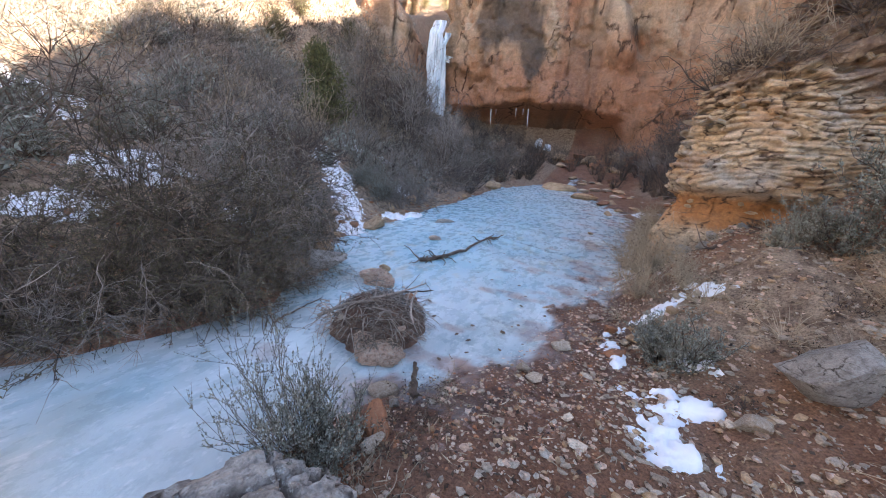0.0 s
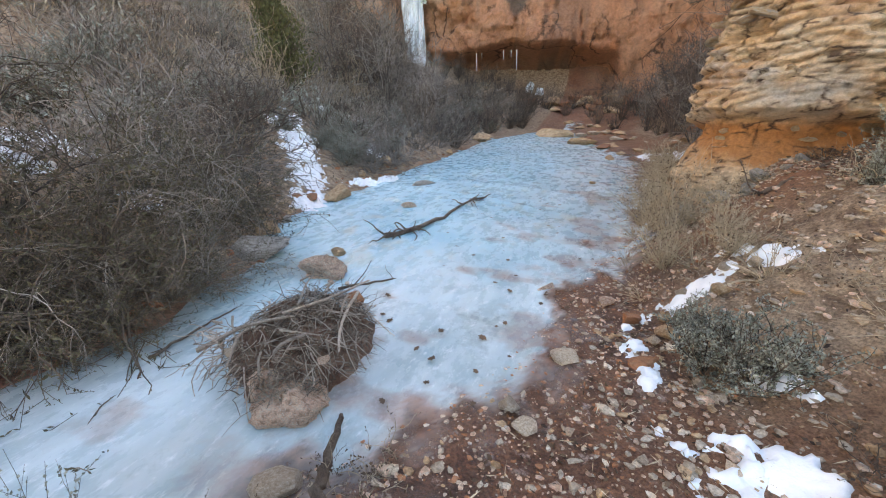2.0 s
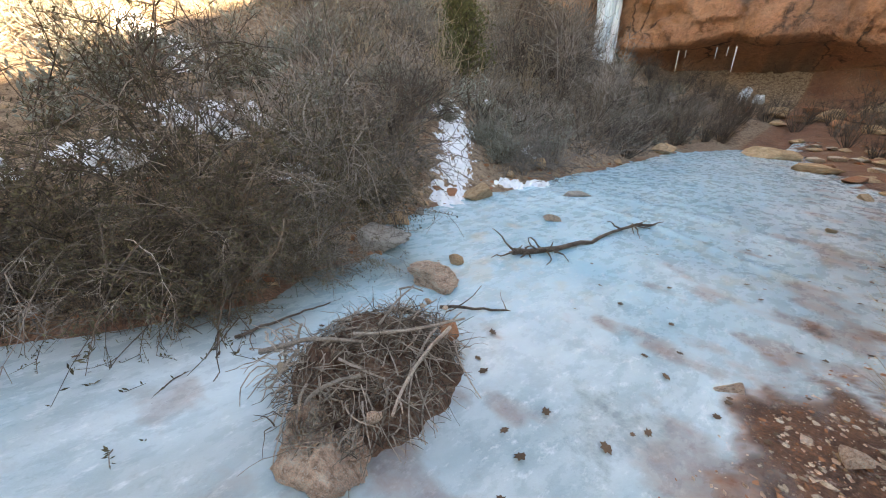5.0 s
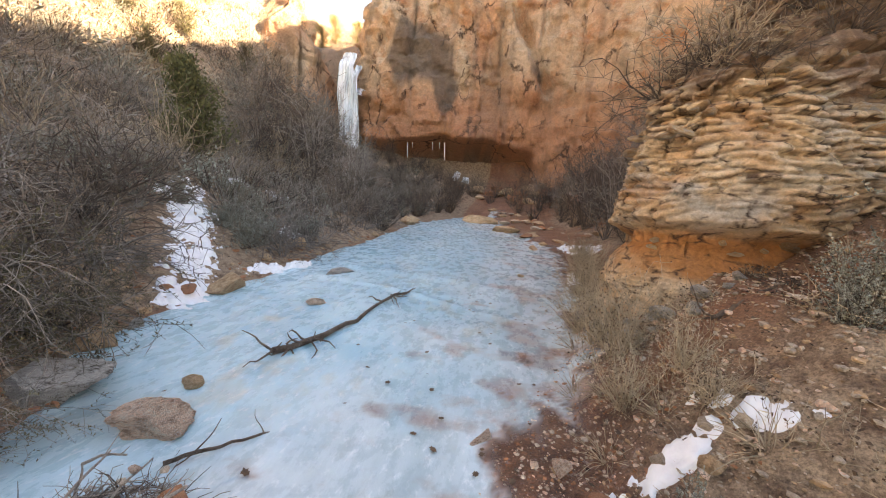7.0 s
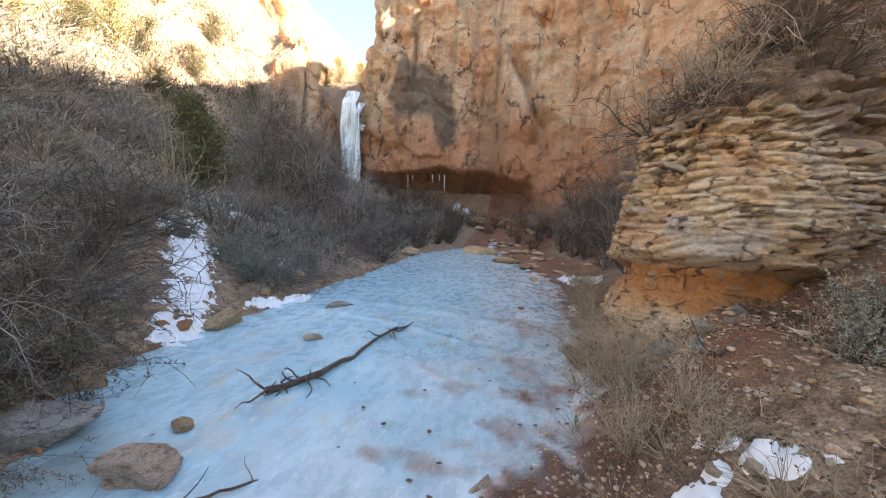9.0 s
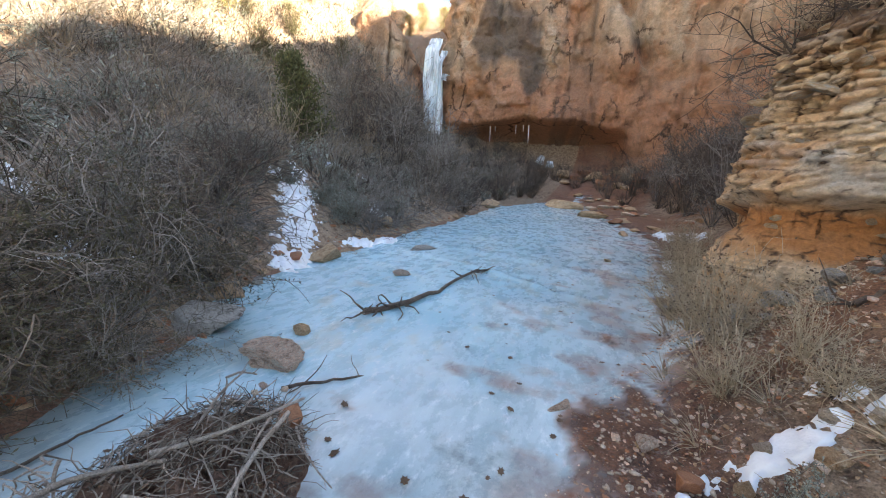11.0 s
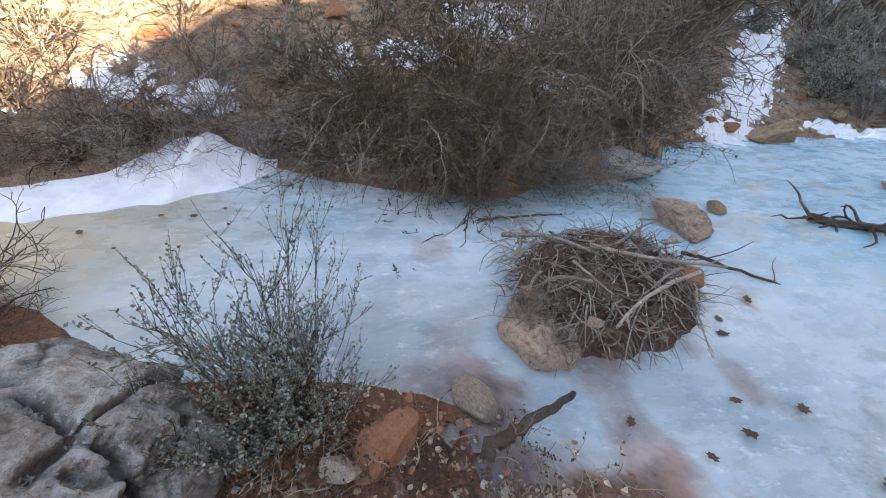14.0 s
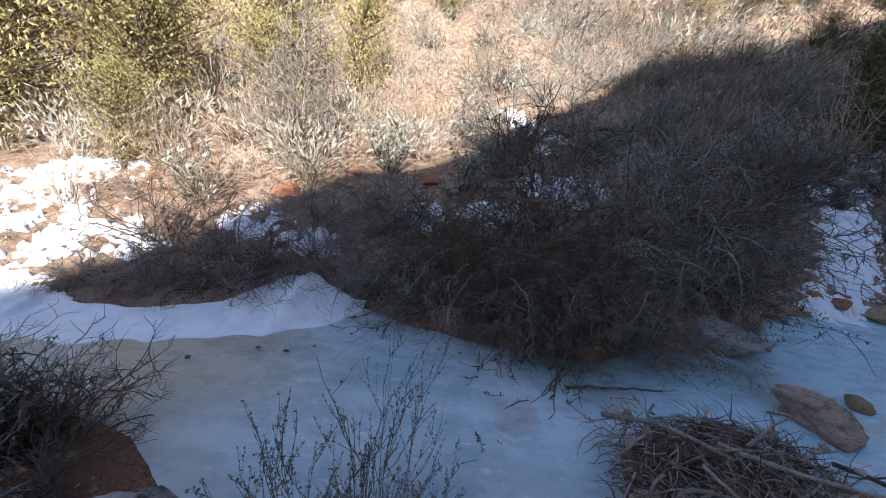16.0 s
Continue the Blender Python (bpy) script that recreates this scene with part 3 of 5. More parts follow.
def build_outcrop():
    s, z = np.meshgrid(np.arange(0.1, OUTCROP_RUN[-1] - 0.1, 0.032), np.concatenate([np.arange(0.3, 3.2, 0.023), np.arange(3.2, 7.4, 0.06)]))
    dip = z - 0.05 * s + 0.12 * fbm(s * 0.6, z * 0.6, 0, 3, 72)
    bed = dip / 0.07 + 2.4 * fbm(s * 1.1, z * 2.2, 0, 4, 70)
    row = np.floor(bed)
    course = bed - row
    width = 0.18 + 0.30 * np.abs(vnoise(row * 1.7, 0, 0, 73))
    block = s / width + 7.3 * vnoise(row * 3.1, 0, 0, 74) + 0.9 * fbm(s * 3.0, z * 4, 0, 3, 75)
    col = np.floor(block)
    cell = block - col
    edge = np.minimum(np.minimum(course, 1 - course) * 0.07, np.minimum(cell, 1 - cell) * width)
    pop = lattice(row.astype(np.int64), col.astype(np.int64), 0, 76)
    hard = ramp(z, 1.45, 1.7) * (0.45 + 0.55 * ramp(fbm(s * 0.8, z * 0.8, 0, 3, 77), -0.15, 0.2)) + 0.35 * ramp(z, 1.2, 1.0)
    top = ramp(z, 2.5, 3.1)
    depth = hard * (0.045 * pop + 0.055 * ramp(edge, 0.0, 0.022)) + top * 0.12 * pop
    depth = depth + 0.20 * fbm(s * 0.8, z * 0.9, 0, 4, 78) + 0.07 * fbm(s * 4.5, z * 6, 0, 4, 79) + 0.012 * fbm(s * 25, z * 30, 0, 2, 80)
    x, y, _, _ = outcrop_point(s, z, depth)
    orange = ramp(z, 1.64, 1.5) * ramp(z, 1.0, 1.2) * (0.6 + 0.4 * ramp(fbm(s, z * 2, 0, 4, 81), -0.1, 0.2)) + 0.35 * ramp(z, 1.1, 0.7) + 0.4 * ramp(fbm(s * 0.9, z * 1.5, 0, 4, 82), 0.12, 0.3)
    earth = ramp(z + 0.9 * fbm(s * 1.1, z * 1.1, 0, 4, 84), 2.95, 3.4)
    joint = hard * ramp(edge, 0.016, 0.003) * (0.35 + 0.75 * ramp(fbm(s * 1.1, z * 1.3, 0, 3, 83), -0.12, 0.2))
    me = mesh_of("outcrop", np.stack([x, y, z], -1).reshape(-1, 3), grid_faces(*s.shape), LEDGE, earth=0.92 * earth, orange=np.clip(orange, 0, 0.9), joint=np.clip(joint, 0, 0.9))
    return tagged(new("outcrop", me), "layered tan limestone outcrop over a bed of orange earth", "rock outcrop", kind="structure")


def chopped(seed, level, cuts, rough, flat=1.0):
    """A broken stone of about unit size."""
    rng = np.random.default_rng(seed)
    bm = bmesh.new()
    bmesh.ops.create_icosphere(bm, subdivisions=level, radius=1.0)
    p = np.array([v.co for v in bm.verts])
    faces = [[v.index for v in f.verts] for f in bm.faces]
    bm.free()
    for _ in range(cuts):
        n = rng.normal(size=3)
        n /= np.linalg.norm(n)
        over = p @ n - rng.uniform(0.40, 0.78)
        p = p - np.clip(over, 0, None)[:, None] * n
    q = seed * 3.7
    d = fbm(p[:, 0] * 1.5 + q, p[:, 1] * 1.5, p[:, 2] * 1.5, 4, seed)
    if level > 3:
        d = d + 0.5 * fbm(p[:, 0] * 5 + q, p[:, 1] * 5, p[:, 2] * 5, 4, seed + 7) + 0.22 * np.abs(vnoise(p[:, 0] * 13, p[:, 1] * 13, p[:, 2] * 13, seed + 9))
    p = p * (1 + rough * d)[:, None]
    p[:, 2] *= flat
    return p, faces


OUTCROP = build_outcrop()
STONES = {}


def stone_mesh(kind, material, level=2, cuts=15, rough=0.16, flat=1.0):
    p, f = chopped(kind, level, cuts, rough, flat)
    key = (kind, material.name, level)
    if key not in STONES:
        STONES[key] = mesh_of("stone", p, f, material, smooth=level > 3)
    return STONES[key]


def stone(name, label, x, y, size, material, kind=1, turn=0.0, sink=0.3, level=3, tilt=(0.0, 0.0), on_ice=False, group="", category="rock", rough=0.16):
    z = float(ice_level(y)) if on_ice else land_at(x, y)
    ob = new(name, stone_mesh(kind, material, level, 15, rough))
    ob.matrix_basis = spot(x, y, z + size[2] * (1 - 2 * sink), turn, tuple(size), tilt)
    return tagged(ob, label, category, group)


# ---- frozen waterfall ----
def build_waterfall():
    fall = tagged(new("frozen_waterfall"), "tall frozen waterfall of white and blue ice on a red cliff", "frozen waterfall")
    fall.location = (-16.95, 36.7, 4.0)

    def sheet(name, cx, wide, top, bottom, seed, label, bulge=0.5):
        u, v = np.meshgrid(np.linspace(-1, 1, 40), np.linspace(0, 1, 120))
        z = bottom + (top - bottom) * v
        w = wide * (0.92 + 0.16 * fbm(v * 5, 0, 0, 3, seed))
        x = cx + u * w / 2 - 0.06 * (z - 5) + 0.15 * vnoise(v * 6, 0, 0, seed + 1)
        y = -bulge * (1 - u ** 2) - 0.35 * fbm(u * 2.5, v * 5, 0, 4, seed + 2) - 0.25 * fbm(u * 6, v * 2.2, 0, 3, seed + 3) + 0.9 * ramp(v, 0.86, 1.0)
        me = mesh_of(name, np.stack([x, y, z - 4.0], -1).reshape(-1, 3), grid_faces(*u.shape), FALL_ICE)
        piece(name, me, fall, None, label)

    sheet("ice_column", 0.0, 1.75, 15.8, 3.5, 91, "white ice column", 0.4)
    sheet("ice_curtain", 0.95, 0.8, 14.6, 3.5, 95, "narrow blue-white ice curtain", 0.3)
    sheet("ice_ledge", 1.5, 0.7, 12.3, 11.6, 99, "small ledge of white ice", 0.2)
    return fall


def fall_material():
    m, t, b = shader("waterfall_ice")
    streak = texture(t, 2.0, 6, 0.65, (1, 1, 0.16))
    c = colours(t, streak, [(0.36, (0.22, 0.22, 0.22)), (0.45, (0.50, 0.57, 0.62)), (0.58, (0.78, 0.83, 0.87))])
    t.links.new(c, b.inputs["Base Color"])
    b.inputs["Roughness"].default_value = 0.35
    b.inputs["Subsurface Weight"].default_value = 0.2
    b.inputs["Subsurface Radius"].default_value = (0.1, 0.15, 0.2)
    relief(t, b, (streak, 0.7, 0.15))
    return m


FALL_ICE = fall_material()
build_waterfall()


def build_icicles():
    rng = np.random.default_rng(5)
    for x, length, r in ((-11.4, 1.7, 0.045), (-10.9, 0.7, 0.035), (-8.9, 0.8, 0.035), (-8.2, 0.6, 0.03), (-7.7, 1.7, 0.045)):
        v, f = [], []
        for i in range(9):
            a = i / 8
            for j in range(6):
                q = j * math.pi / 3
                rr = r * (1 - a) ** 0.7 + 0.01 + 0.015 * rng.random()
                v.append((rr * math.cos(q), rr * math.sin(q), -length * a))
        for i in range(8):
            for j in range(6):
                f.append((i * 6 + j, i * 6 + (j + 1) % 6, i * 6 + 6 + (j + 1) % 6, i * 6 + 6 + j))
        ob = new("icicle", mesh_of("icicle", v, f, FALL_ICE))
        ob.location = (x, 39.0 + 0.12 * (x + 9), 8.0)
        ob.rotation_euler = (0, radians(-4), 0)
        tagged(ob, "thin white icicle hanging from the alcove's roof", "icicle", "icicles of the alcove")
    for x, h, w in ((-6.4, 0.7, 1.1), (-5.5, 0.45, 0.9)):
        p, f = chopped(int(40 + x), 3, 3, 0.5)
        p[:, :2] *= (1.25 - 0.6 * (p[:, 2:3] + 1) / 2)
        ob = new("ice_mound", mesh_of("ice_mound", p, f, FALL_ICE))
        ob.matrix_basis = spot(x, 40.5, land_at(x, 40.5) + h * 0.5, 0.3, (w / 2, w / 2, h))
        tagged(ob, "pale ice mound under the dripping alcove roof", "ice mound", "ice mounds of the alcove")


build_icicles()


# ---- snow ----
def snow_patch(cx, cy, rx, ry, turn, thick, seed, ragged=0.9, label="patch of old snow on the red soil", onto_ice=False):
    step = max(0.022, min(rx, ry) / 24)
    u, v = np.meshgrid(np.arange(-rx * 1.5, rx * 1.5, step), np.arange(-ry * 1.5, ry * 1.5, step))
    c, s = math.cos(turn), math.sin(turn)
    x, y = cx + c * u - s * v, cy + s * u + c * v
    field = 0.75 - (u / rx) ** 2 - (v / ry) ** 2 + ragged * (1.5 * fbm(x * 4.5, y * 4.5, 0, 4, seed) + 1.5 * fbm(x * 15, y * 15, 0, 3, seed + 1))
    g = land(x, y)
    if onto_ice:
        low = np.maximum(g, ice_level(y))
        wide = sum(np.maximum(land(x + d, y, False), ice_level(y)) for d in (-0.5, -0.3, -0.1, 0.1, 0.3, 0.5)) / 6
        g = np.maximum(low - 0.02, low + (np.maximum(wide, low) - low) * ramp(field, 0.0, 0.7))
    z = g + thick * ramp(field, -0.02, 0.7) * (1 + 0.4 * fbm(x * 4, y * 4, 0, 3, seed + 2)) - 0.03 * ramp(field, 0.05, -0.05)
    faces = grid_faces(*u.shape)
    faces = faces[(field.ravel()[faces] > -0.03).any(1)]
    used, back = np.unique(faces, return_inverse=True)
    pts = np.stack([x, y, z], -1).reshape(-1, 3)[used]
    ob = new("snow_patch", mesh_of("snow_patch", pts, back.reshape(-1, 4), SNOW))
    tagged(ob, label, "snow", "snow patches")


SNOWS = [(-4.15, 7.4, 0.75, 0.42, 2.36, 0.07), (-5.2, 8.5, 1.0, 0.36, 2.36, 0.07), (-6.4, 9.55, 1.0, 0.42, 2.4, 0.07), (-7.7, 10.6, 1.0, 0.5, 2.4, 0.07), (-4.1, 8.9, 0.5, 0.25, 1.2, 0.06),
         (-9.0, 13.6, 1.5, 0.5, 2.5, 0.08), (-7.4, 13.9, 1.1, 0.4, 2.4, 0.08), (-5.2, 11.3, 0.5, 0.3, 2.4, 0.06),
         (-5.5, 4.0, 0.6, 0.4, 1.3, 0.08), (-6.1, 4.7, 0.6, 0.35, 1.1, 0.08), (-8.2, 4.3, 0.5, 0.25, 1.2, 0.07), (-4.6, 2.05, 0.4, 0.4, 1.0, 0.08), (-3.55, 1.0, 0.3, 0.35, 0.9, 0.07),
         (-4.7, 3.05, 0.35, 0.45, 0.2, 0.08), (-7.6, 6.4, 0.8, 0.25, 0.5, 0.07), (-9.2, 4.2, 0.9, 0.3, 0.9, 0.08), (-4.2, 4.9, 0.45, 0.4, 0.2, 0.07),
         (1.25, 3.52, 0.22, 0.42, 0.25, 0.05), (1.42, 3.92, 0.24, 0.12, -0.35, 0.05), (1.05, 3.98, 0.05, 0.10, 0.5, 0.03), (0.96, 4.70, 0.09, 0.30, 0.12, 0.03), (1.36, 5.22, 0.20, 0.10, 0.5, 0.03), (1.60, 5.52, 0.10, 0.14, 0.3, 0.03), (1.75, 5.28, 0.22, 0.08, -0.5, 0.03), (1.06, 5.12, 0.12, 0.09, 0.2, 0.025),
         (1.62, 4.42, 0.07, 0.20, 0.5, 0.04), (1.70, 4.15, 0.06, 0.08, 0.6, 0.03), (2.35, 3.45, 0.10, 0.06, 0.3, 0.03), (2.3, 15.5, 0.5, 0.9, 0.1, 0.05), (1.7, 11.0, 0.25, 0.6, 0.1, 0.05), (-0.35, 1.05, 0.2, 0.14, 0.2, 0.05), (-1.0, 0.35, 0.3, 0.16, 1.0, 0.07), (-3.2, -1.2, 0.45, 0.6, 0.2, 0.06), (-4.1, -2.3, 0.7, 0.6, 0.4, 0.06), (-3.9, 0.2, 0.3, 0.35, 0.3, 0.05)]
for n, (a, b, c, d, e, f) in enumerate(SNOWS):
    snow_patch(a, b, c, d, e, f, 200 + 5 * n, 1.5 if n > 18 else 0.9)


def snow_bank():
    """A drift that rises from the edge of the ice to a peak under the brush."""
    gy, u = np.arange(-1.2, 1.80, 0.025), np.linspace(0, 1, 40)
    y, u = np.meshgrid(gy, u, indexing="ij")
    front = np.interp(y, [-1.2, 0, 0.42, 1.22, 1.58, 1.8], [-1.72, -1.80, -1.92, -2.2, -2.48, -2.85]) + 0.05 * fbm(y * 3, 0 * y, 0, 3, 401)
    back = np.interp(y, [-1.2, 0.2, 0.66, 1.05, 1.3, 1.8], [-2.35, -2.45, -2.6, -3.0, -3.15, -2.95])
    crest = np.interp(y, [-1.2, 0.2, 0.7, 1.0, 1.22, 1.42, 1.8], [0.02, 0.03, 0.06, 0.12, 0.27, 0.10, 0.0])
    x = front + (back - front) * u
    x = x + 0.03 * vnoise(y * 6, u * 4, 0, 402)
    rise = ramp(u, -0.15, 0.85) * ramp(u, -0.02, 0.05)
    z = ice_level(y) + 0.004 + crest * rise * (1 + 0.25 * fbm(x * 3, y * 3, 0, 3, 403)) + 0.012 * fbm(x * 9, y * 9, 0, 3, 404) * rise
    z = np.maximum(z, land(x, y) + 0.02 * ramp(u, 0.0, 0.1)) - 0.06 * ramp(u, 0.93, 1.0) - 0.03 * ramp(u, 0.04, 0.0)
    ob = new("snow_bank", mesh_of("snow_bank", np.stack([x, y, z], -1).reshape(-1, 3), grid_faces(*u.shape), SNOW))
    tagged(ob, "smooth bank of snow beside the ice with one peak", "snow", "snow patches")


snow_bank()
snow_patch(-2.15, -1.6, 0.6, 1.5, -0.1, 0.06, 430, 0.2, "sunlit snow along the frozen stream", True)
snow_patch(-3.85, 9.6, 0.4, 0.18, 1.4, 0.06, 440, 0.5, "thin snow at the edge of the ice", True)


# ---- stones ----
def big_boulder():
    p, f = chopped(311, 7, 0, 0.12)
    p = np.sign(p) * np.abs(p) ** 0.6
    q = p * np.array([0.36, 0.47, 0.39]) * (1 + 0.16 * fbm(p[:, 0] * 1.3, p[:, 1] * 1.3, p[:, 2] * 1.3, 3, 14))[:, None]
    q = q + 0.05 * np.round(4 * fbm(p[:, 0] * 1.6, p[:, 1] * 1.6, p[:, 2] * 1.6, 2, 15))[:, None] / 2 * p
    q[:, 2] -= 0.05 * ramp(q[:, 0], 0.0, 0.5) + 0.12 * ramp(q[:, 1], 0.2, 0.6)
    cell = np.full(len(q), 9.0)
    second = np.full(len(q), 9.0)
    rng = np.random.default_rng(8)
    for c in rng.uniform(-0.6, 0.6, (22, 3)):
        d = np.linalg.norm((q - c) * np.array([1, 1, 1.6]) + 0.06 * np.stack([vnoise(q[:, 0] * 6, q[:, 1] * 6, q[:, 2] * 6, k) for k in (1, 2, 3)], -1), axis=1)
        second = np.minimum(second, np.maximum(cell, d))
        cell = np.minimum(cell, d)
    crack = ramp(second - cell, 0.06, 0.0) * ramp(vnoise(q[:, 0] * 3, q[:, 1] * 3, q[:, 2] * 3, 9), -0.35, 0.2)
    across = 0.81 * q[:, 0] - 0.59 * q[:, 1] + 0.07 * fbm(q[:, 0] * 4, q[:, 1] * 4, q[:, 2] * 4, 3, 16)
    deep = 0.81 * q[:, 1] + 0.59 * q[:, 0] + 0.10 * fbm(q[:, 0] * 3, q[:, 1] * 3, q[:, 2] * 3, 3, 17)
    gap = 0.011 + 0.009 * vnoise(q[:, 0] * 11, q[:, 1] * 11, q[:, 2] * 11, 18)
    split = np.maximum(np.maximum(ramp(np.abs(across - 0.13), gap * 2, gap * 0.6), ramp(np.abs(across + 0.12), gap * 2, gap * 0.6)) * ramp(deep, -0.35, -0.2), ramp(np.abs(deep - 0.2), gap * 2, gap * 0.6) * ramp(across, 0.05, 0.0))
    crack = np.maximum(0.6 * crack * ramp(second - cell, 0.03, 0.0), split)
    n = p / np.linalg.norm(p, axis=1)[:, None]
    q = q - n * (0.045 * crack + 0.022 * fbm(q[:, 0] * 9, q[:, 1] * 9, q[:, 2] * 9, 4, 12) + 0.03 * np.round(5 * fbm(q[:, 0] * 3, q[:, 1] * 3, q[:, 2] * 7, 3, 19)) / 5 + 0.012 * fbm(q[:, 0] * 34, q[:, 1] * 34, q[:, 2] * 34, 3, 20))[:, None]
    ob = new("boulder", mesh_of("boulder", q, f, GREY_ROCK, crack=0.9 * crack))
    ob.matrix_basis = spot(-0.21, 1.67, 0.09, 0.10, (0.95, 1.08, 0.96), (-0.16, -0.22))
    tagged(ob, "large grey lichen-covered limestone boulder split by cracks", "boulder")


big_boulder()
stone("boulder", "long flat-topped brown boulder beside the frozen stream", -0.86, -0.95, (0.40, 0.72, 0.30), TAN_ROCK, 21, 0.55, 0.2, 4, category="boulder")
stone("boulder", "grey and tan layered boulder half buried in the slope", 2.17, 4.05, (0.40, 0.37, 0.27), GREY_ROCK, 124, 0.3, 0.22, 3, category="boulder")
for n, (x, y, a) in enumerate(((1.5, 6.75, .14), (1.62, 6.6, .1), (1.75, 6.7, .16), (1.9, 6.55, .12), (2.0, 6.7, .15), (1.85, 6.4, .09), (2.15, 6.6, .1), (1.55, 6.9, .15), (1.7, 6.85, .12), (2.3, 6.75, .11), (1.42, 7.0, .12))):
    stone("rock", "grey pitted limestone rubble at the foot of the outcrop", x, y, (a, a * 0.75, a * 0.5), GREY_ROCK, 120 + n % 5, n * 1.1, 0.25, 3, group="rubble under the outcrop")
stone("boulder", "smooth grey-brown boulder at the edge of the ice", -2.95, 5.1, (0.40, 0.30, 0.22), GREY_ROCK, 24, 0.4, 0.3, 5, category="boulder")
stone("rock", "flat pale pink conglomerate rock frozen into the ice", -1.94, 5.02, (0.37, 0.29, 0.15), PINK_ROCK, 125, 0.9, 0.3, 5, on_ice=True, rough=0.4)
stone("rock", "small brown rock frozen into the ice", -2.07, 5.5, (0.13, 0.09, 0.07), TAN_ROCK, 26, 0.2, 0.3, on_ice=True)
stone("rock", "broad pink conglomerate rock under the heap of driftwood", -0.74, 3.47, (0.24, 0.18, 0.15), PINK_ROCK, 227, 0.35, 0.33, 5, (0.10, 0.15), on_ice=True, rough=0.5)
stone("rock", "pink conglomerate rock under the heap of driftwood", -0.98, 3.45, (0.15, 0.14, 0.16), PINK_ROCK, 228, 0.9, 0.25, 5, (-0.2, 0.1), on_ice=True, rough=0.45)
stone("rock_slab", "smooth red sandstone slab leaning at the water's edge", -0.33, 2.68, (0.13, 0.19, 0.07), RED_ROCK, 29, 0.5, 0.2, 3, (0.3, 0.15))
stone("rock", "tan angular stone on the shore", -0.49, 3.07, (0.14, 0.09, 0.075), PALE_ROCK, 131, 0.4, 0.25)
stone("rock", "white-flecked stone on the red mud", 0.29, 3.88, (0.085, 0.075, 0.06), PALE_ROCK, 31, 0.3, 0.25)
stone("rock", "pale rounded stone on the red mud", 0.42, 3.76, (0.085, 0.07, 0.05), PALE_ROCK, 32, 0.6, 0.25)
stone("rock", "pale stone beside the twiggy shrub", -0.27, 2.56, (0.075, 0.07, 0.06), PALE_ROCK, 33, 0.2, 0.25)
for x, y, a, b, c, mat, k in ((-0.36, 2.93, .04, .05, .035, GREY_ROCK, 34), (-0.41, 2.98, .035, .03, .03, PALE_ROCK, 35), (0.53, 4.42, .13, .08, .07, PALE_ROCK, 36), (0.28, 5.6, .15, .10, .06, PINK_ROCK, 37),
                              (0.78, 5.35, .14, .09, .06, PINK_ROCK, 38), (-0.44, 5.68, .09, .06, .03, TAN_ROCK, 39), (-0.55, 7.05, .15, .08, .04, TAN_ROCK, 40), (0.95, 5.1, .12, .08, .07, RED_ROCK, 41),
                              (1.0, 4.55, .12, .1, .06, RED_ROCK, 42), (1.15, 4.95, .1, .08, .06, TAN_ROCK, 43), (1.35, 4.35, .08, .07, .05, PALE_ROCK, 44), (1.72, 3.7, .12, .1, .09, PALE_ROCK, 45), (1.18, 5.08, .08, .06, .05, TAN_ROCK, 46), (1.28, 5.3, .07, .05, .05, PALE_ROCK, 47), (1.45, 5.12, .09, .07, .06, TAN_ROCK, 48), (1.52, 5.38, .07, .06, .05, PALE_ROCK, 49), (1.08, 4.82, .07, .05, .05, PALE_ROCK, 146), (1.35, 4.98, .06, .05, .04, TAN_ROCK, 147), (1.68, 5.3, .08, .06, .05, PALE_ROCK, 148)):
    stone("rock", "stone lying in the red mud beside the ice", x, y, (a, b, c), mat, k, k * 0.7, 0.28, 3, group="stones by the water")
for x, y, a, b, c, mat, k in ((-2.32, 7.72, .17, .11, .07, PINK_ROCK, 50), (-3.0, 9.6, .55, .28, .035, GREY_ROCK, 51), (0.5, 11.0, .2, .12, .05, TAN_ROCK, 52), (-4.3, 14.6, .22, .15, .14, TAN_ROCK, 53), (-0.2, 19.9, 1.0, .5, .24, TAN_ROCK, 54),
                              (-2.1, 23.8, 1.25, .7, .5, TAN_ROCK, 55), (0.9, 18.6, .5, .3, .16, TAN_ROCK, 56), (-4.6, 19.5, .6, .4, .35, TAN_ROCK, 57)):
    stone("rock", "tan rock standing out of the frozen stream", x, y, (a, b, c), mat, k, k * 0.4, 0.3, 4, on_ice=True, group="rocks in the stream")
for x, y, a, b, c, mat, k in ((-3.45, 5.75, .26, .18, .18, TAN_ROCK, 60), (-3.85, 7.75, .36, .24, .2, TAN_ROCK, 61), (-4.0, 7.25, .2, .16, .13, RED_ROCK, 62), (-4.12, 7.05, .14, .12, .08, RED_ROCK, 63), (-4.35, 9.3, .14, .12, .12, TAN_ROCK, 64),
                              (-3.6, 6.25, .16, .1, .08, GREY_ROCK, 65), (-4.5, 10.6, .22, .2, .16, TAN_ROCK, 66), (-4.9, 1.4, .22, .2, .16, PALE_ROCK, 67), (-5.6, 2.1, .25, .18, .14, RED_ROCK, 68), (-4.7, 0.2, .28, .2, .12, RED_ROCK, 69),
                              (-9.6, 2.0, .55, .4, .3, TAN_ROCK, 70), (-5.5, 0.9, .2, .16, .12, TAN_ROCK, 71)):
    stone("rock", "weathered rock on the brushy bank", x, y, (a, b, c), mat, k, k * 0.9, 0.25, 3, group="rocks on the bank")
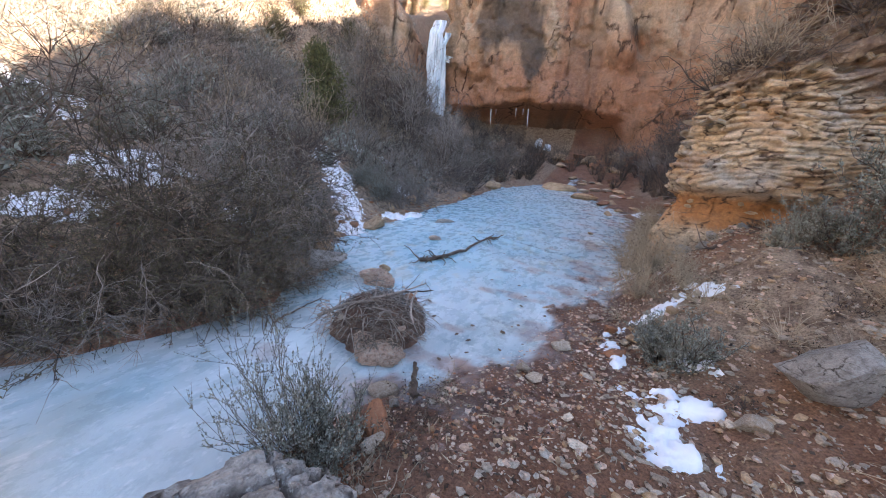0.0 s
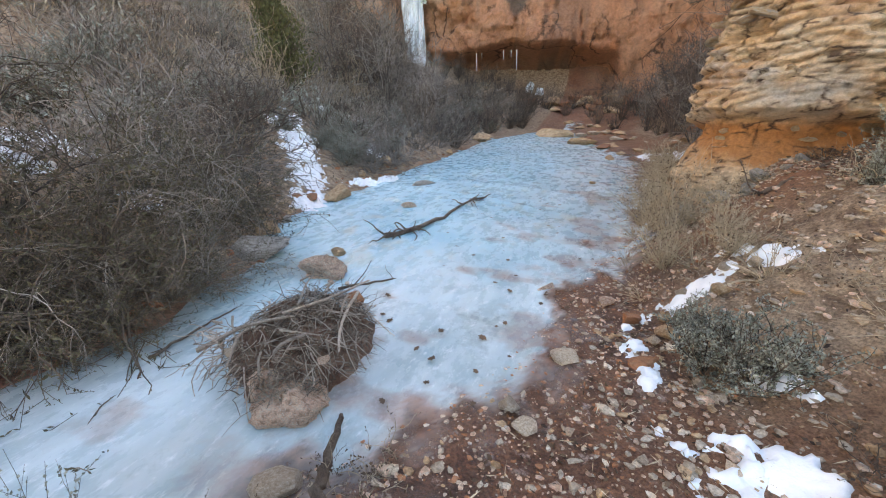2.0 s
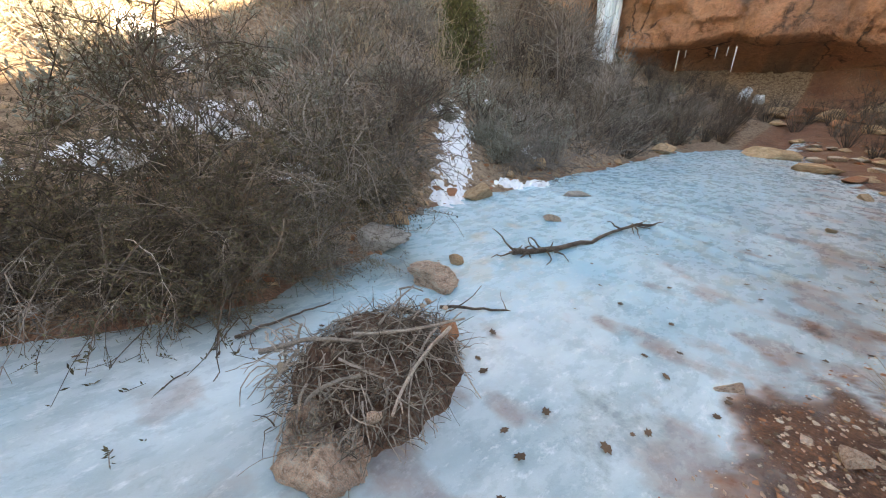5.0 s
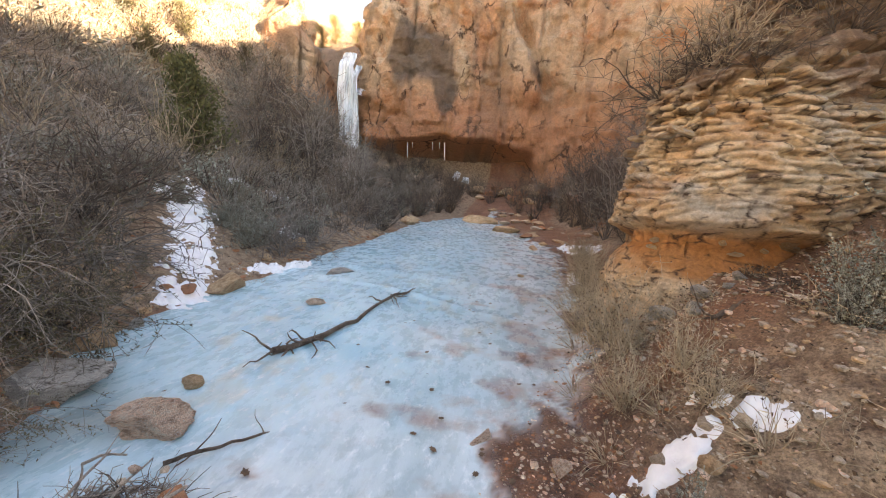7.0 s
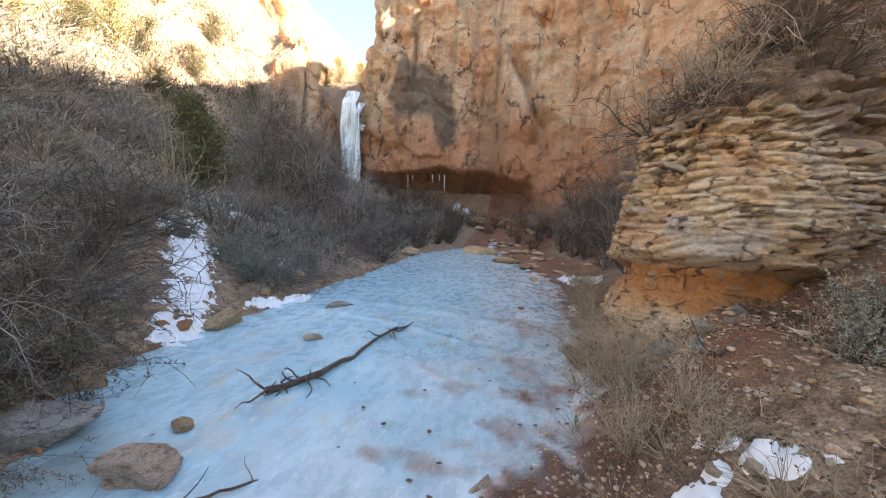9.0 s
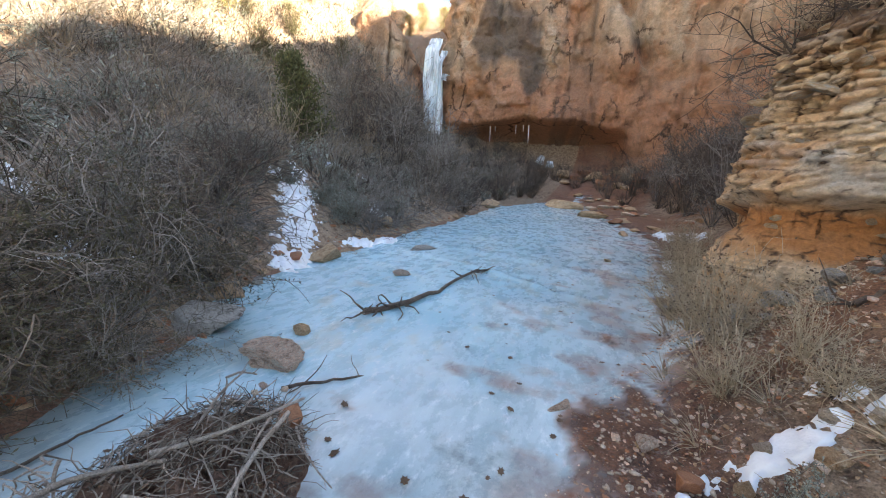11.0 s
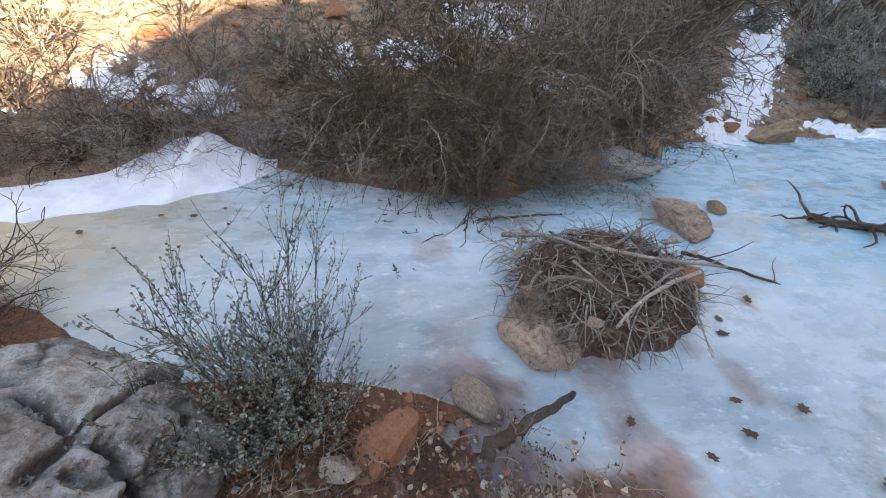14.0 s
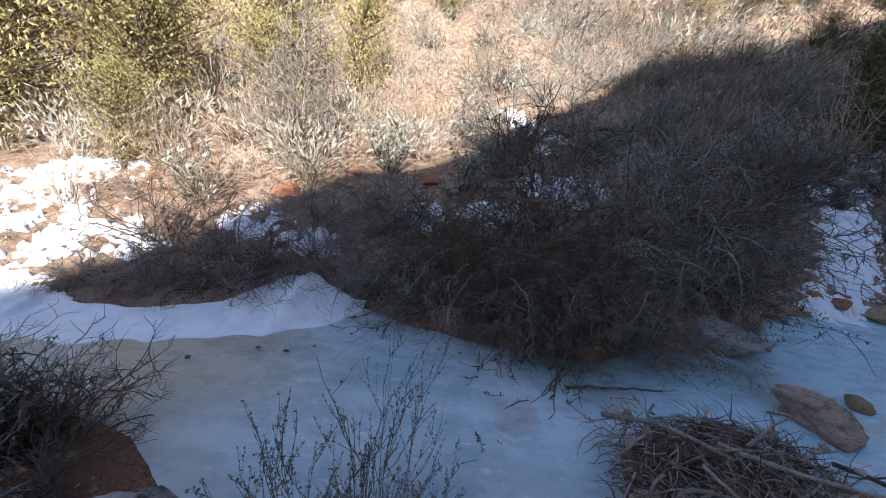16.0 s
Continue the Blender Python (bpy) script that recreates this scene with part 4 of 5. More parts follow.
for n, (x, y, a) in enumerate(((-5.5, 35.5, 1.0), (-4.0, 36.6, 1.2), (-2.6, 37.4, 1.1), (-1.2, 37.0, 1.4), (0.2, 36.4, 1.0), (1.3, 37.2, 1.3), (2.4, 36.0, 1.1), (-3.2, 34.6, 0.8), (-0.4, 34.2, 0.9), (1.0, 33.2, 0.8), (-1.8, 39.0, 1.6), (0.6, 39.2, 1.5), (2.6, 38.6, 1.4))):
    stone("rock_ledge", "rust-brown rock ledge on the floor below the alcove", x, y, (a, a * 0.7, a * 0.45), (RED_ROCK, TAN_ROCK)[n % 2], 140 + n % 5, n * 0.7, 0.3, 3, group="ledges below the alcove")
rng = np.random.default_rng(77)
for n in range(46):
    y = rng.uniform(14, 30)
    x = along(EAST, y) + rng.uniform(-0.4, 3.2)
    a = rng.uniform(0.15, 0.55)
    stone("rock", "flat tan rock on the upper stream bank", x, y, (a, a * rng.uniform(0.5, 0.8), a * 0.3), (TAN_ROCK, PALE_ROCK, TAN_ROCK, RED_ROCK)[n % 4], 80 + n % 8, rng.uniform(0, 6), 0.25, 3, group="rocks of the upper bank")


def gravel(name, label, count, seed, where, sizes, materials):
    """Loose stones by the thousand, one mesh for each kind of rock."""
    g = np.random.default_rng(seed)
    shapes = [chopped(500 + k, 1, 11, 0.18) for k in range(10)]
    for k, mat in enumerate(materials):
        pts, faces, n = [], [], 0
        for _ in range(count // len(materials)):
            x, y, weight = where(g)
            a = sizes[0] * (sizes[1] / sizes[0]) ** (g.random() ** 2.2) * weight
            p, f = shapes[g.integers(10)]
            c, s = np.cos(t := g.uniform(0, 6.3)), np.sin(t)
            q = p * np.array([a, a * g.uniform(0.5, 0.95), a * g.uniform(0.35, 0.65)])
            q = np.stack([c * q[:, 0] - s * q[:, 1], s * q[:, 0] + c * q[:, 1], q[:, 2]], -1)
            pts.append((q, x, y, a))
            faces += [[i + n for i in face] for face in f]
            n += len(p)
        z = land(np.array([p[1] for p in pts]), np.array([p[2] for p in pts]))
        v = np.concatenate([p[0] + (p[1], p[2], h + 0.12 * p[3]) for p, h in zip(pts, z)])
        tagged(new(name, mesh_of(name, v, faces, mat, smooth=False)), label, "gravel", kind="stuff")


def near_shore(g):
    while True:
        y = g.uniform(-3.0, 8.5)
        t = g.random() ** 0.9
        d = 0.2 + t * (3.6 + 0.2 * y)
        x = float(along(EAST, y)) + d
        if g.random() < 0.5 + 0.5 * min(1.0, max(0.0, (d - 0.5) / 0.6)) or y < 2.6 and g.random() < 0.35:
            return x, y, 0.75 + 0.5 * t


def west_bank(g):
    y = g.uniform(-1.5, 14)
    d = g.random() ** 2 * 4 + (0.9 if y < 2 else 0.0)
    return float(along(WEST, y)) - 0.05 - d, y, 1.2


gravel("gravel", "loose pale gravel and broken stone on red soil", 22000, 3, near_shore, (0.011, 0.06), (PALE_ROCK, TAN_ROCK, PALE_ROCK, PINK_ROCK))
gravel("broken_stone", "pale broken stone strewn on the gravel slope", 700, 6, near_shore, (0.03, 0.09), (PALE_ROCK, PINK_ROCK))
def wet_shore(g):
    y = g.uniform(2.6, 8.0)
    return float(along(EAST, y)) + g.uniform(-0.15, 1.3), y, 1.0


gravel("grit", "grit and small stones in the red mud", 7000, 8, wet_shore, (0.006, 0.03), (PALE_ROCK, PINK_ROCK, RED_ROCK))
gravel("bank_gravel", "loose stone on the shaded bank", 1000, 4, west_bank, (0.015, 0.09), (TAN_ROCK, RED_ROCK))


# ---- shrubs and trees ----
class Strands:
    """Thin branches of three sides, gathered into one mesh."""

    def __init__(self):
        self.v, self.f, self.n = [], [], 0
        self.lv, self.lf, self.ln = [], [], 0

    def tube(self, pts, r0, r1, sides=3):
        pts = np.asarray(pts, float)
        k = len(pts)
        t = np.gradient(pts, axis=0)
        t /= np.linalg.norm(t, axis=1)[:, None] + 1e-9
        a = np.cross(t, (0.31, 0.17, 0.93))
        a /= np.linalg.norm(a, axis=1)[:, None] + 1e-9
        b = np.cross(t, a)
        r = np.linspace(r0, r1, k)[:, None]
        for j in range(sides):
            q = 2 * math.pi * j / sides
            self.v.append(pts + r * (a * math.cos(q) + b * math.sin(q)))
        base = self.n
        for j in range(sides):
            j2 = (j + 1) % sides
            for i in range(k - 1):
                self.f.append((base + j * k + i, base + j2 * k + i, base + j2 * k + i + 1, base + j * k + i + 1))
        self.n += sides * k

    def leaf(self, p, way, size, wide, g):
        way = way / (np.linalg.norm(way) + 1e-9)
        side = np.cross(way, g.normal(size=3))
        side /= np.linalg.norm(side) + 1e-9
        self.lv.append(np.array([p, p + way * size * 0.5 + side * size * wide, p + way * size, p + way * size * 0.5 - side * size * wide]))
        self.lf.append((self.ln, self.ln + 1, self.ln + 2, self.ln + 3))
        self.ln += 4

    def wood(self, name, material):
        return mesh_of(name, np.concatenate(self.v), self.f, material)

    def leaves(self, name, material):
        return mesh_of(name, np.concatenate(self.lv), self.lf, material, smooth=False)


def curve_from(p, way, length, steps, g, wander, lift):
    pts, w = [np.array(p, float)], np.array(way, float)
    for _ in range(steps):
        w = w + g.normal(size=3) * wander + np.array((0, 0, lift))
        w /= np.linalg.norm(w)
        pts.append(pts[-1] + w * length / steps)
    return np.array(pts), w


def shrub(name, label, seed, stems, height, width, side, twigs, wood, leaf=None, leaf_size=0.012, leaves=0, lift=0.08, wander=0.2, thick=0.011, droop=0.0, lean=(0, 0), category="shrub", leaf_wide=0.3, fine=True, spray=0.9, arcs=0):
    """One shrub at the origin: branches, and leaves if it keeps any. fine: for one that is seen from nearby."""
    g = np.random.default_rng(seed)
    s = Strands()
    n_main, n_side, n_twig = (7, 4, 2) if fine else (4, 2, 1)
    for _ in range(stems):
        a, q = g.uniform(0, 2 * math.pi), g.random() ** 0.6
        way = np.array([math.cos(a) * width * q + lean[0], math.sin(a) * width * q + lean[1], height * (1.05 - 0.5 * q)])
        length = np.linalg.norm(way) * g.uniform(0.75, 1.15)
        start = np.array([math.cos(a), math.sin(a), 0]) * 0.12 * width * g.random()
        start[2] = -0.05
        main, _ = curve_from(start, way / np.linalg.norm(way), length, n_main, g, wander, (lift - droop * q) * 7 / n_main)
        r = thick * g.uniform(0.6, 1.2)
        s.tube(main, r, r * 0.3)
        for _ in range(side):
            i = g.integers(1, n_main + 1)
            b_way = main[i] - main[i - 1] + g.normal(size=3) * np.linalg.norm(main[i] - main[i - 1]) * spray
            branch, _ = curve_from(main[i], b_way / np.linalg.norm(b_way), length * g.uniform(0.2, 0.5), n_side, g, wander * 1.3, lift - droop)
            s.tube(branch, r * 0.5, r * 0.25)
            tips = [branch]
            for _ in range(twigs):
                j = g.integers(1, n_side + 1)
                t_way = branch[j] - branch[j - 1] + g.normal(size=3) * np.linalg.norm(branch[j] - branch[j - 1]) * spray
                twig, _ = curve_from(branch[j], t_way / np.linalg.norm(t_way), length * g.uniform(0.09, 0.24), n_twig, g, wander, lift - droop)
                s.tube(twig, r * 0.32, r * 0.18)
                tips.append(twig)
            for tip in tips:
                for _ in range(leaves):
                    k = g.integers(1, len(tip))
                    p = tip[k] + (tip[k - 1] - tip[k]) * g.random()
                    s.leaf(p, spray * g.normal(size=3) + (0, 0, 0.6), leaf_size * g.uniform(0.6, 1.4), leaf_wide, g)
    ob = tagged(new(name), label, category)
    piece("branchwork", s.wood("branchwork", wood), ob)
    if s.lv:
        piece("foliage", s.leaves("foliage", leaf), ob)
    if arcs:
        s = Strands()
        for _ in range(arcs):
            a = g.uniform(0, 2 * math.pi)
            start = np.array([math.cos(a), math.sin(a), 0]) * width * g.uniform(0.2, 0.5) + np.array([0, 0, height * g.uniform(0.35, 0.8)])
            arc, _ = curve_from(start, np.array([math.cos(a), math.sin(a), 0.5]), width * g.uniform(0.4, 1.0), 8, g, 0.22, -0.26)
            s.tube(arc, 0.0045, 0.0015)
            for _ in range(16):
                i = g.integers(2, 9)
                w = arc[i] - arc[i - 1]
                twig, _ = curve_from(arc[i], w / np.linalg.norm(w) + g.normal(size=3) * 0.5, width * g.uniform(0.08, 0.25), 3, g, 0.2, -0.12)
                s.tube(twig, 0.0022, 0.001)
        tagged(piece("deadwood", s.wood("deadwood", TWIG_PALE), ob, None, "bleached drooping deadwood"), kind="stuff")
    return ob


TWIG_PALE = twig_material("bleached_twigs", (0.22, 0.17, 0.14), (0.52, 0.44, 0.37))


def scatter(protos, places, group):
    """Copies of the protos at (x, y, size); the first ones take the first places."""
    g = np.random.default_rng(len(places))
    free = list(protos)
    for n, (x, y, size) in enumerate(places):
        m = spot(x, y, land_at(x, y) - 0.02, g.uniform(0, 6.28), (size * g.uniform(0.9, 1.1), size * g.uniform(0.9, 1.1), size * g.uniform(0.85, 1.15)))
        if free:
            ob = free.pop(0)
            ob.matrix_basis = m
        else:
            src = protos[n % len(protos)]
            keep = src.matrix_basis.copy()
            src.matrix_basis = Matrix.Identity(4)
            ob = copy_thing(src, m)
            src.matrix_basis = keep
        tagged(ob, group=group)


def pick(count, seed, ys, gap, test=None, west=True, lo=0.5, hi=1.0, power=1.0, depth=(0.3, 8)):
    """Places on a bank, no two nearer than gap."""
    g = np.random.default_rng(seed)
    out, tries = [], 0
    while len(out) < count and tries < 8000:
        tries += 1
        y = g.uniform(*ys)
        d = depth[0] + (depth[1] - depth[0]) * g.random() ** power
        x = float(along(WEST, y)) - d if west else float(along(TOE, y)) + d
        if any((x - a) ** 2 + (y - b) ** 2 < gap ** 2 for a, b, _ in out) or (test and not test(x, y)):
            continue
        out.append((x, y, g.uniform(lo, hi)))
    return out


def off_snow(x, y):
    for a, b, c, d, e, _ in SNOWS[:5]:
        u, v = (x - a) * math.cos(e) + (y - b) * math.sin(e), -(x - a) * math.sin(e) + (y - b) * math.cos(e)
        if (u / (c + 0.3)) ** 2 + (v / (d + 0.35)) ** 2 < 1:
            return False
    return True


# the big bushes that hang over the ice
hang = [shrub("streamside_bush", "large dark bush with bare drooping branches over the ice", 600 + k, 34, 1.15, 1.1, 7, 5, (TWIG_BROWN, TWIG_GREY, TWIG_BROWN)[k], OLIVE_LEAF, 0.030, 7, 0.02, 0.20, 0.010, 0.16, (0.2, -0.1), leaf_wide=0.16, spray=0.7, arcs=11) for k in range(3)]
scatter(hang, [(-2.9, 3.7, 1.0), (-3.2, 4.5, 0.95), (-3.0, 2.85, 0.9), (-4.1, 3.6, 1.1), (-4.2, 4.9, 1.1), (-3.9, 5.6, 0.75), (-2.55, 3.15, 0.6), (-2.68, 4.05, 0.62), (-3.9, 2.5, 0.9), (-3.0, 2.5, 0.6)], "bushes over the ice")
# bare grey brush
near_bare = [shrub("bare_bush", "leafless grey bush with arching tangled branches on the bank", 620 + k, 26, 1.2, 1.0, 6, 4, (TWIG_GREY, TWIG_BROWN, TWIG_GREY)[k], None, 0, 0, 0.03, 0.27, 0.013, 0.08) for k in range(3)]
scatter(near_bare, [(-5.0, 6.7, 1.1), (-5.9, 7.3, 1.2), (-4.75, 10.2, 1.1), (-4.6, 11.2, 1.1), (-3.2, 2.0, 0.7), (-3.3, 1.2, 0.75), (-3.05, 0.4, 0.7), (-3.3, -0.4, 0.75), (-4.3, 9.7, 0.75), (-4.0, 0.9, 0.7), (-4.9, 5.9, 1.0), (-4.2, 1.9, 0.7), (-2.85, 2.35, 0.55), (-2.95, 0.8, 0.5), (-3.0, 1.65, 0.5), (-2.72, -0.1, 0.38), (-2.75, 0.35, 0.42), (-2.72, 0.75, 0.4), (-2.85, 1.15, 0.45), (-3.05, 1.95, 0.42), (-2.9, 2.2, 0.45), (-2.6, -0.6, 0.4), (-2.75, 2.75, 0.4), (-2.65, 3.45, 0.38), (-2.72, 4.45, 0.35), (-0.98, 0.9, 0.42), (-1.05, 0.45, 0.45), (-0.72, 0.78, 0.42), (-0.62, 0.4, 0.5), (-0.85, 0.2, 0.5), (-0.3, 0.75, 0.4), (-0.75, 1.08, 0.3), (-1.05, 0.05, 0.5)], "bare bushes on the bank")
bare = [shrub("bare_bush", "leafless grey bush with tangled branches on the shaded slope", 625 + k, 16, 1.25, 1.0, 6, 2, (TWIG_GREY, TWIG_BROWN, TWIG_GREY)[k], None, 0, 0, 0.04, 0.25, 0.016, 0.07, fine=False) for k in range(3)]
scatter(bare, [(-5.4, 12.2, 1.2), (-5.0, 13.3, 1.2), (-4.9, 14.8, 1.3), (-5.3, 16.5, 1.3), (-6.9, 8.3, 1.2), (-7.8, 9.2, 1.1), (-6.6, 6.2, 1.1), (-7.5, 7.4, 1.1)]
        + pick(66, 31, (2, 32), 0.95, off_snow, True, 0.8, 1.4, 1.2, (2.6, 18)), "bare bushes of the slope")
# sagebrush
near_sage = [shrub("sagebrush", "grey-green sagebrush with fine leaves and woody stems", 640 + k, 24, 0.62, 0.5, 6, 3, TWIG_BROWN, SAGE_LEAF, 0.021, 13, 0.14, 0.22, 0.009, leaf_wide=0.3) for k in range(2)]
scatter(near_sage, [(-4.85, 9.5, 1.1), (-5.6, 10.4, 1.2), (1.36, 4.62, 0.62), (1.52, 4.48, 0.66), (1.30, 4.85, 0.45), (-1.0, 0.55, 0.8), (-0.75, 0.1, 0.85), (-0.45, -0.35, 0.85), (-0.35, 0.35, 0.7), (-0.05, 0.1, 0.8), (0.1, -0.5, 0.9), (-0.1, 0.75, 0.6), (0.2, 0.45, 0.55), (-5.8, 9.9, 1.0), (-6.5, 10.9, 1.2), (2.75, 5.5, 0.9), (3.05, 5.3, 1.0), (3.15, 5.85, 0.9), (2.6, 5.9, 0.7), (2.3, 5.6, 0.5), (-5.2, 5.4, 1.0), (-6.2, 5.8, 1.1), (-6.8, 4.6, 1.0), (-7.6, 5.4, 1.1), (-5.9, 3.2, 1.0), (-6.9, 3.2, 1.0), (-8.0, 3.9, 1.1), (-7.0, 9.9, 1.1), (-5.0, 11.6, 1.2), (-6.2, 12.2, 1.2), (-7.3, 11.8, 1.2), (-8.6, 8.8, 1.1), (-9.4, 6.6, 1.1), (-8.8, 10.4, 1.1)], "sagebrush by the water")
sage = [shrub("sagebrush", "grey-green sagebrush on the brushy slope", 645 + k, 15, 0.66, 0.5, 4, 1, TWIG_BROWN, SAGE_LEAF, 0.075, 4, 0.14, 0.22, 0.012, leaf_wide=0.16, fine=False) for k in range(3)]
scatter(sage, pick(92, 32, (-8, 26), 0.8, off_snow, True, 0.8, 1.6, 1.0, (0.8, 17)), "sagebrush of the slope")
# dry tan brush along the path
tan = [shrub("rabbitbrush", "dry tan brush of many thin upright stems", 660 + k, 60, 0.75, 0.42, 3, 2, STRAW, DRY_LEAF, 0.018, 1, 0.05, 0.17, 0.006) for k in range(3)]
scatter(tan, [(1.35, 6.5, 0.95), (1.3, 7.2, 1.0), (1.25, 7.8, 0.95), (1.5, 8.6, 1.0), (1.55, 9.6, 1.0), (1.25, 5.85, 0.7), (1.6, 5.9, 0.6), (1.75, 11.0, 1.0), (1.6, 5.5, 0.45), (1.9, 12.2, 1.0), (2.2, 13.6, 1.1), (1.8, 10.2, 1.1), (2.8, 4.75, 0.75), (3.0, 4.45, 0.85)], "dry brush along the path")
low = [shrub("dry_weeds", "low tangle of dry brown weeds and dead stems", 680 + k, 20, 0.22, 0.40, 3, 1, (TWIG_BROWN, STRAW)[k], DRY_LEAF, 0.022, 2, 0.02, 0.3, 0.005) for k in range(2)]
scatter(low, pick(38, 33, (1.2, 7.4), 0.34, None, False, 0.6, 1.15, 1.0, (0.1, 3.4)) + [(-0.5, 2.35, 1.0), (-0.15, 2.3, 0.9), (-0.2, 2.95, 0.6), (-0.1, 3.3, 0.7), (-0.35, 3.2, 0.5), (1.75, 5.2, 0.9), (-0.36, 2.58, 0.7), (-0.26, 2.74, 0.7), (-0.12, 2.62, 0.8), (-0.3, 2.45, 0.8), (-0.05, 2.9, 0.7), (-0.18, 3.15, 0.6)], "dry weeds on the slope")
tuft = [shrub("grass_tuft", "tuft of dry bleached grass", 690 + k, 58, 0.26, 0.26, 0, 0, STRAW, None, 0, 0, -0.08, 0.10, 0.003, category="grass") for k in range(2)]
scatter(tuft, pick(40, 34, (2, 8), 0.3, None, False, 0.6, 1.3, 1.0, (0.0, 3.2)) + [(-3.7, 8.25, 1.2), (-3.65, 5.95, 0.9), (1.4, 5.6, 1.1), (1.2, 6.1, 1.0)], "tufts of dry grass")
# the twiggy shrub at the feet
FEET = shrub("twiggy_shrub", "slender shrub with upright twigs and tiny grey-green leaves", 700, 60, 0.44, 0.54, 9, 3, TWIG_BROWN, SAGE_LEAF, 0.011, 9, 0.13, 0.08, 0.0036, lean=(-0.20, -0.14), leaf_wide=0.36, spray=0.42)
FEET.matrix_basis = spot(-0.47, 2.37, land_at(-0.47, 2.37) - 0.02, 0.0, 0.95)
scatter([shrub("twiggy_shrub", "small bare shrub leaning over the edge of the ice", 701, 20, 0.5, 0.34, 6, 3, TWIG_BROWN, SAGE_LEAF, 0.014, 3, 0.10, 0.14, 0.005)], [(-1.1, 0.75, 0.9), (-0.55, 0.25, 0.8)], "twiggy shrubs")


# tall leafless thickets
tall = [shrub("leafless_tree", "tall leafless thicket of grey stems below the cliff", 720 + k, 14, 3.6, 1.5, 9, 6, (TWIG_GREY, TWIG_BROWN)[k], None, 0, 0, 0.06, 0.18, 0.03, category="tree", fine=False) for k in range(2)]
scatter(tall, [(-9.5, 19, 1.0), (-11, 22, 1.1), (-8.5, 22, 0.9), (-13, 24, 1.1), (-13.2, 26.5, 1.1), (-15.8, 28, 1.1), (-16.6, 31, 1.0), (-17, 29, 1.1), (-7.2, 18.5, 0.8), (-15.5, 24.5, 1.0), (-18.5, 26, 1.1), (-20, 30, 1.1), (-19, 33, 0.9),
               (4.2, 20, 0.8), (5.5, 23, 0.9), (4.6, 26, 0.9), (6.8, 26, 1.0), (5.0, 30, 0.9), (3.4, 17, 0.7), (7.5, 21, 1.0), (2.8, 28, 0.6), (8, 30, 1.0), (6.0, 18, 0.9), (4.4, 14.5, 0.7), (-5.7, -0.1, 0.5), (-12.5, 19.5, 1.0), (-15, 21, 1.0), (3.5, 23, 0.8), (6.3, 15.5, 0.9), (2.5, 31, 0.6), (3.5, 33, 0.7), (4.6, 35, 0.7), (1.4, 34.5, 0.6), (0.4, 36, 0.6), (5.6, 32, 0.7), (5.2, 12.6, 0.8), (4.6, 16.4, 0.8), (7.2, 17.5, 0.9)], "leafless thickets")
smoke = [shrub("willow_brush", "dense bare willow brush, reddish grey", 740 + k, 30, 1.5, 0.8, 4, 1, TWIG_BROWN, None, 0, 0, 0.06, 0.14, 0.014, fine=False) for k in range(2)]
scatter(smoke, pick(36, 35, (15, 36), 0.9, None, True, 0.8, 1.4, 1.0, (0.1, 8)) + pick(56, 36, (11.5, 34), 0.85, None, False, 0.7, 1.35, 1.0, (0.5, 8)) + [(1.2, 27, 1.0), (0.2, 29, 1.1), (1.6, 30.5, 1.2), (-0.4, 31.5, 1.1), (0.8, 33, 1.2), (-2.2, 33.5, 1.1), (-3.8, 34.5, 1.2), (2.2, 33.5, 1.3), (-5.2, 35.5, 1.0), (-0.9, 35, 1.1), (-13.5, 36, 1.2), (-12.2, 36.8, 1.3), (-11, 36.2, 1.2), (-9.8, 37, 1.3), (-8.6, 36.4, 1.2), (-7.4, 37.2, 1.3), (-6.2, 36.6, 1.2), (-12.8, 38, 1.3), (-10.4, 38.2, 1.3), (-8, 38.4, 1.2), (-3.6, 37.5, 1.2), (-2.0, 36.2, 1.2)], "willow brush by the stream")


def juniper(name, label, seed, height, width, clumps, leaf, lean=0.0, cone=True):
    g = np.random.default_rng(seed)
    s = Strands()
    trunk, _ = curve_from((0, 0, -0.1), (lean, 0, 1), height * 0.92, 8, g, 0.07, 0.05)
    s.tube(trunk, height * 0.028, 0.012, 7)
    for n in range(clumps):
        h = g.uniform(0.10, 1.0)
        a = g.uniform(0, 6.28)
        reach = width * ((1 - h) ** 0.8 + 0.10 if cone else math.sqrt(max(0.05, 1 - (2 * h - 1) ** 2))) * g.uniform(0.35, 1.1)
        i = min(7, int(h * 7))
        p0 = trunk[i] + (trunk[i + 1] - trunk[i]) * (h * 7 - i if i < 7 else 0)
        limb, _ = curve_from(p0, (math.cos(a), math.sin(a), 0.35), reach, 3, g, 0.15, 0.12)
        s.tube(limb, 0.018, 0.006)
        for _ in range(26 if cone else 46):
            k = g.integers(1, 4)
            c = limb[k] + g.normal(size=3) * width * 0.10
            s.leaf(c, g.normal(size=3) + (0, 0, 0.9), g.uniform(0.07, 0.17) if cone else g.uniform(0.05, 0.11), 0.2, g)
    ob = tagged(new(name), label, "tree")
    piece("trunk", s.wood("trunk", BARK), ob)
    piece("crown", s.leaves("crown", leaf), ob)
    return ob


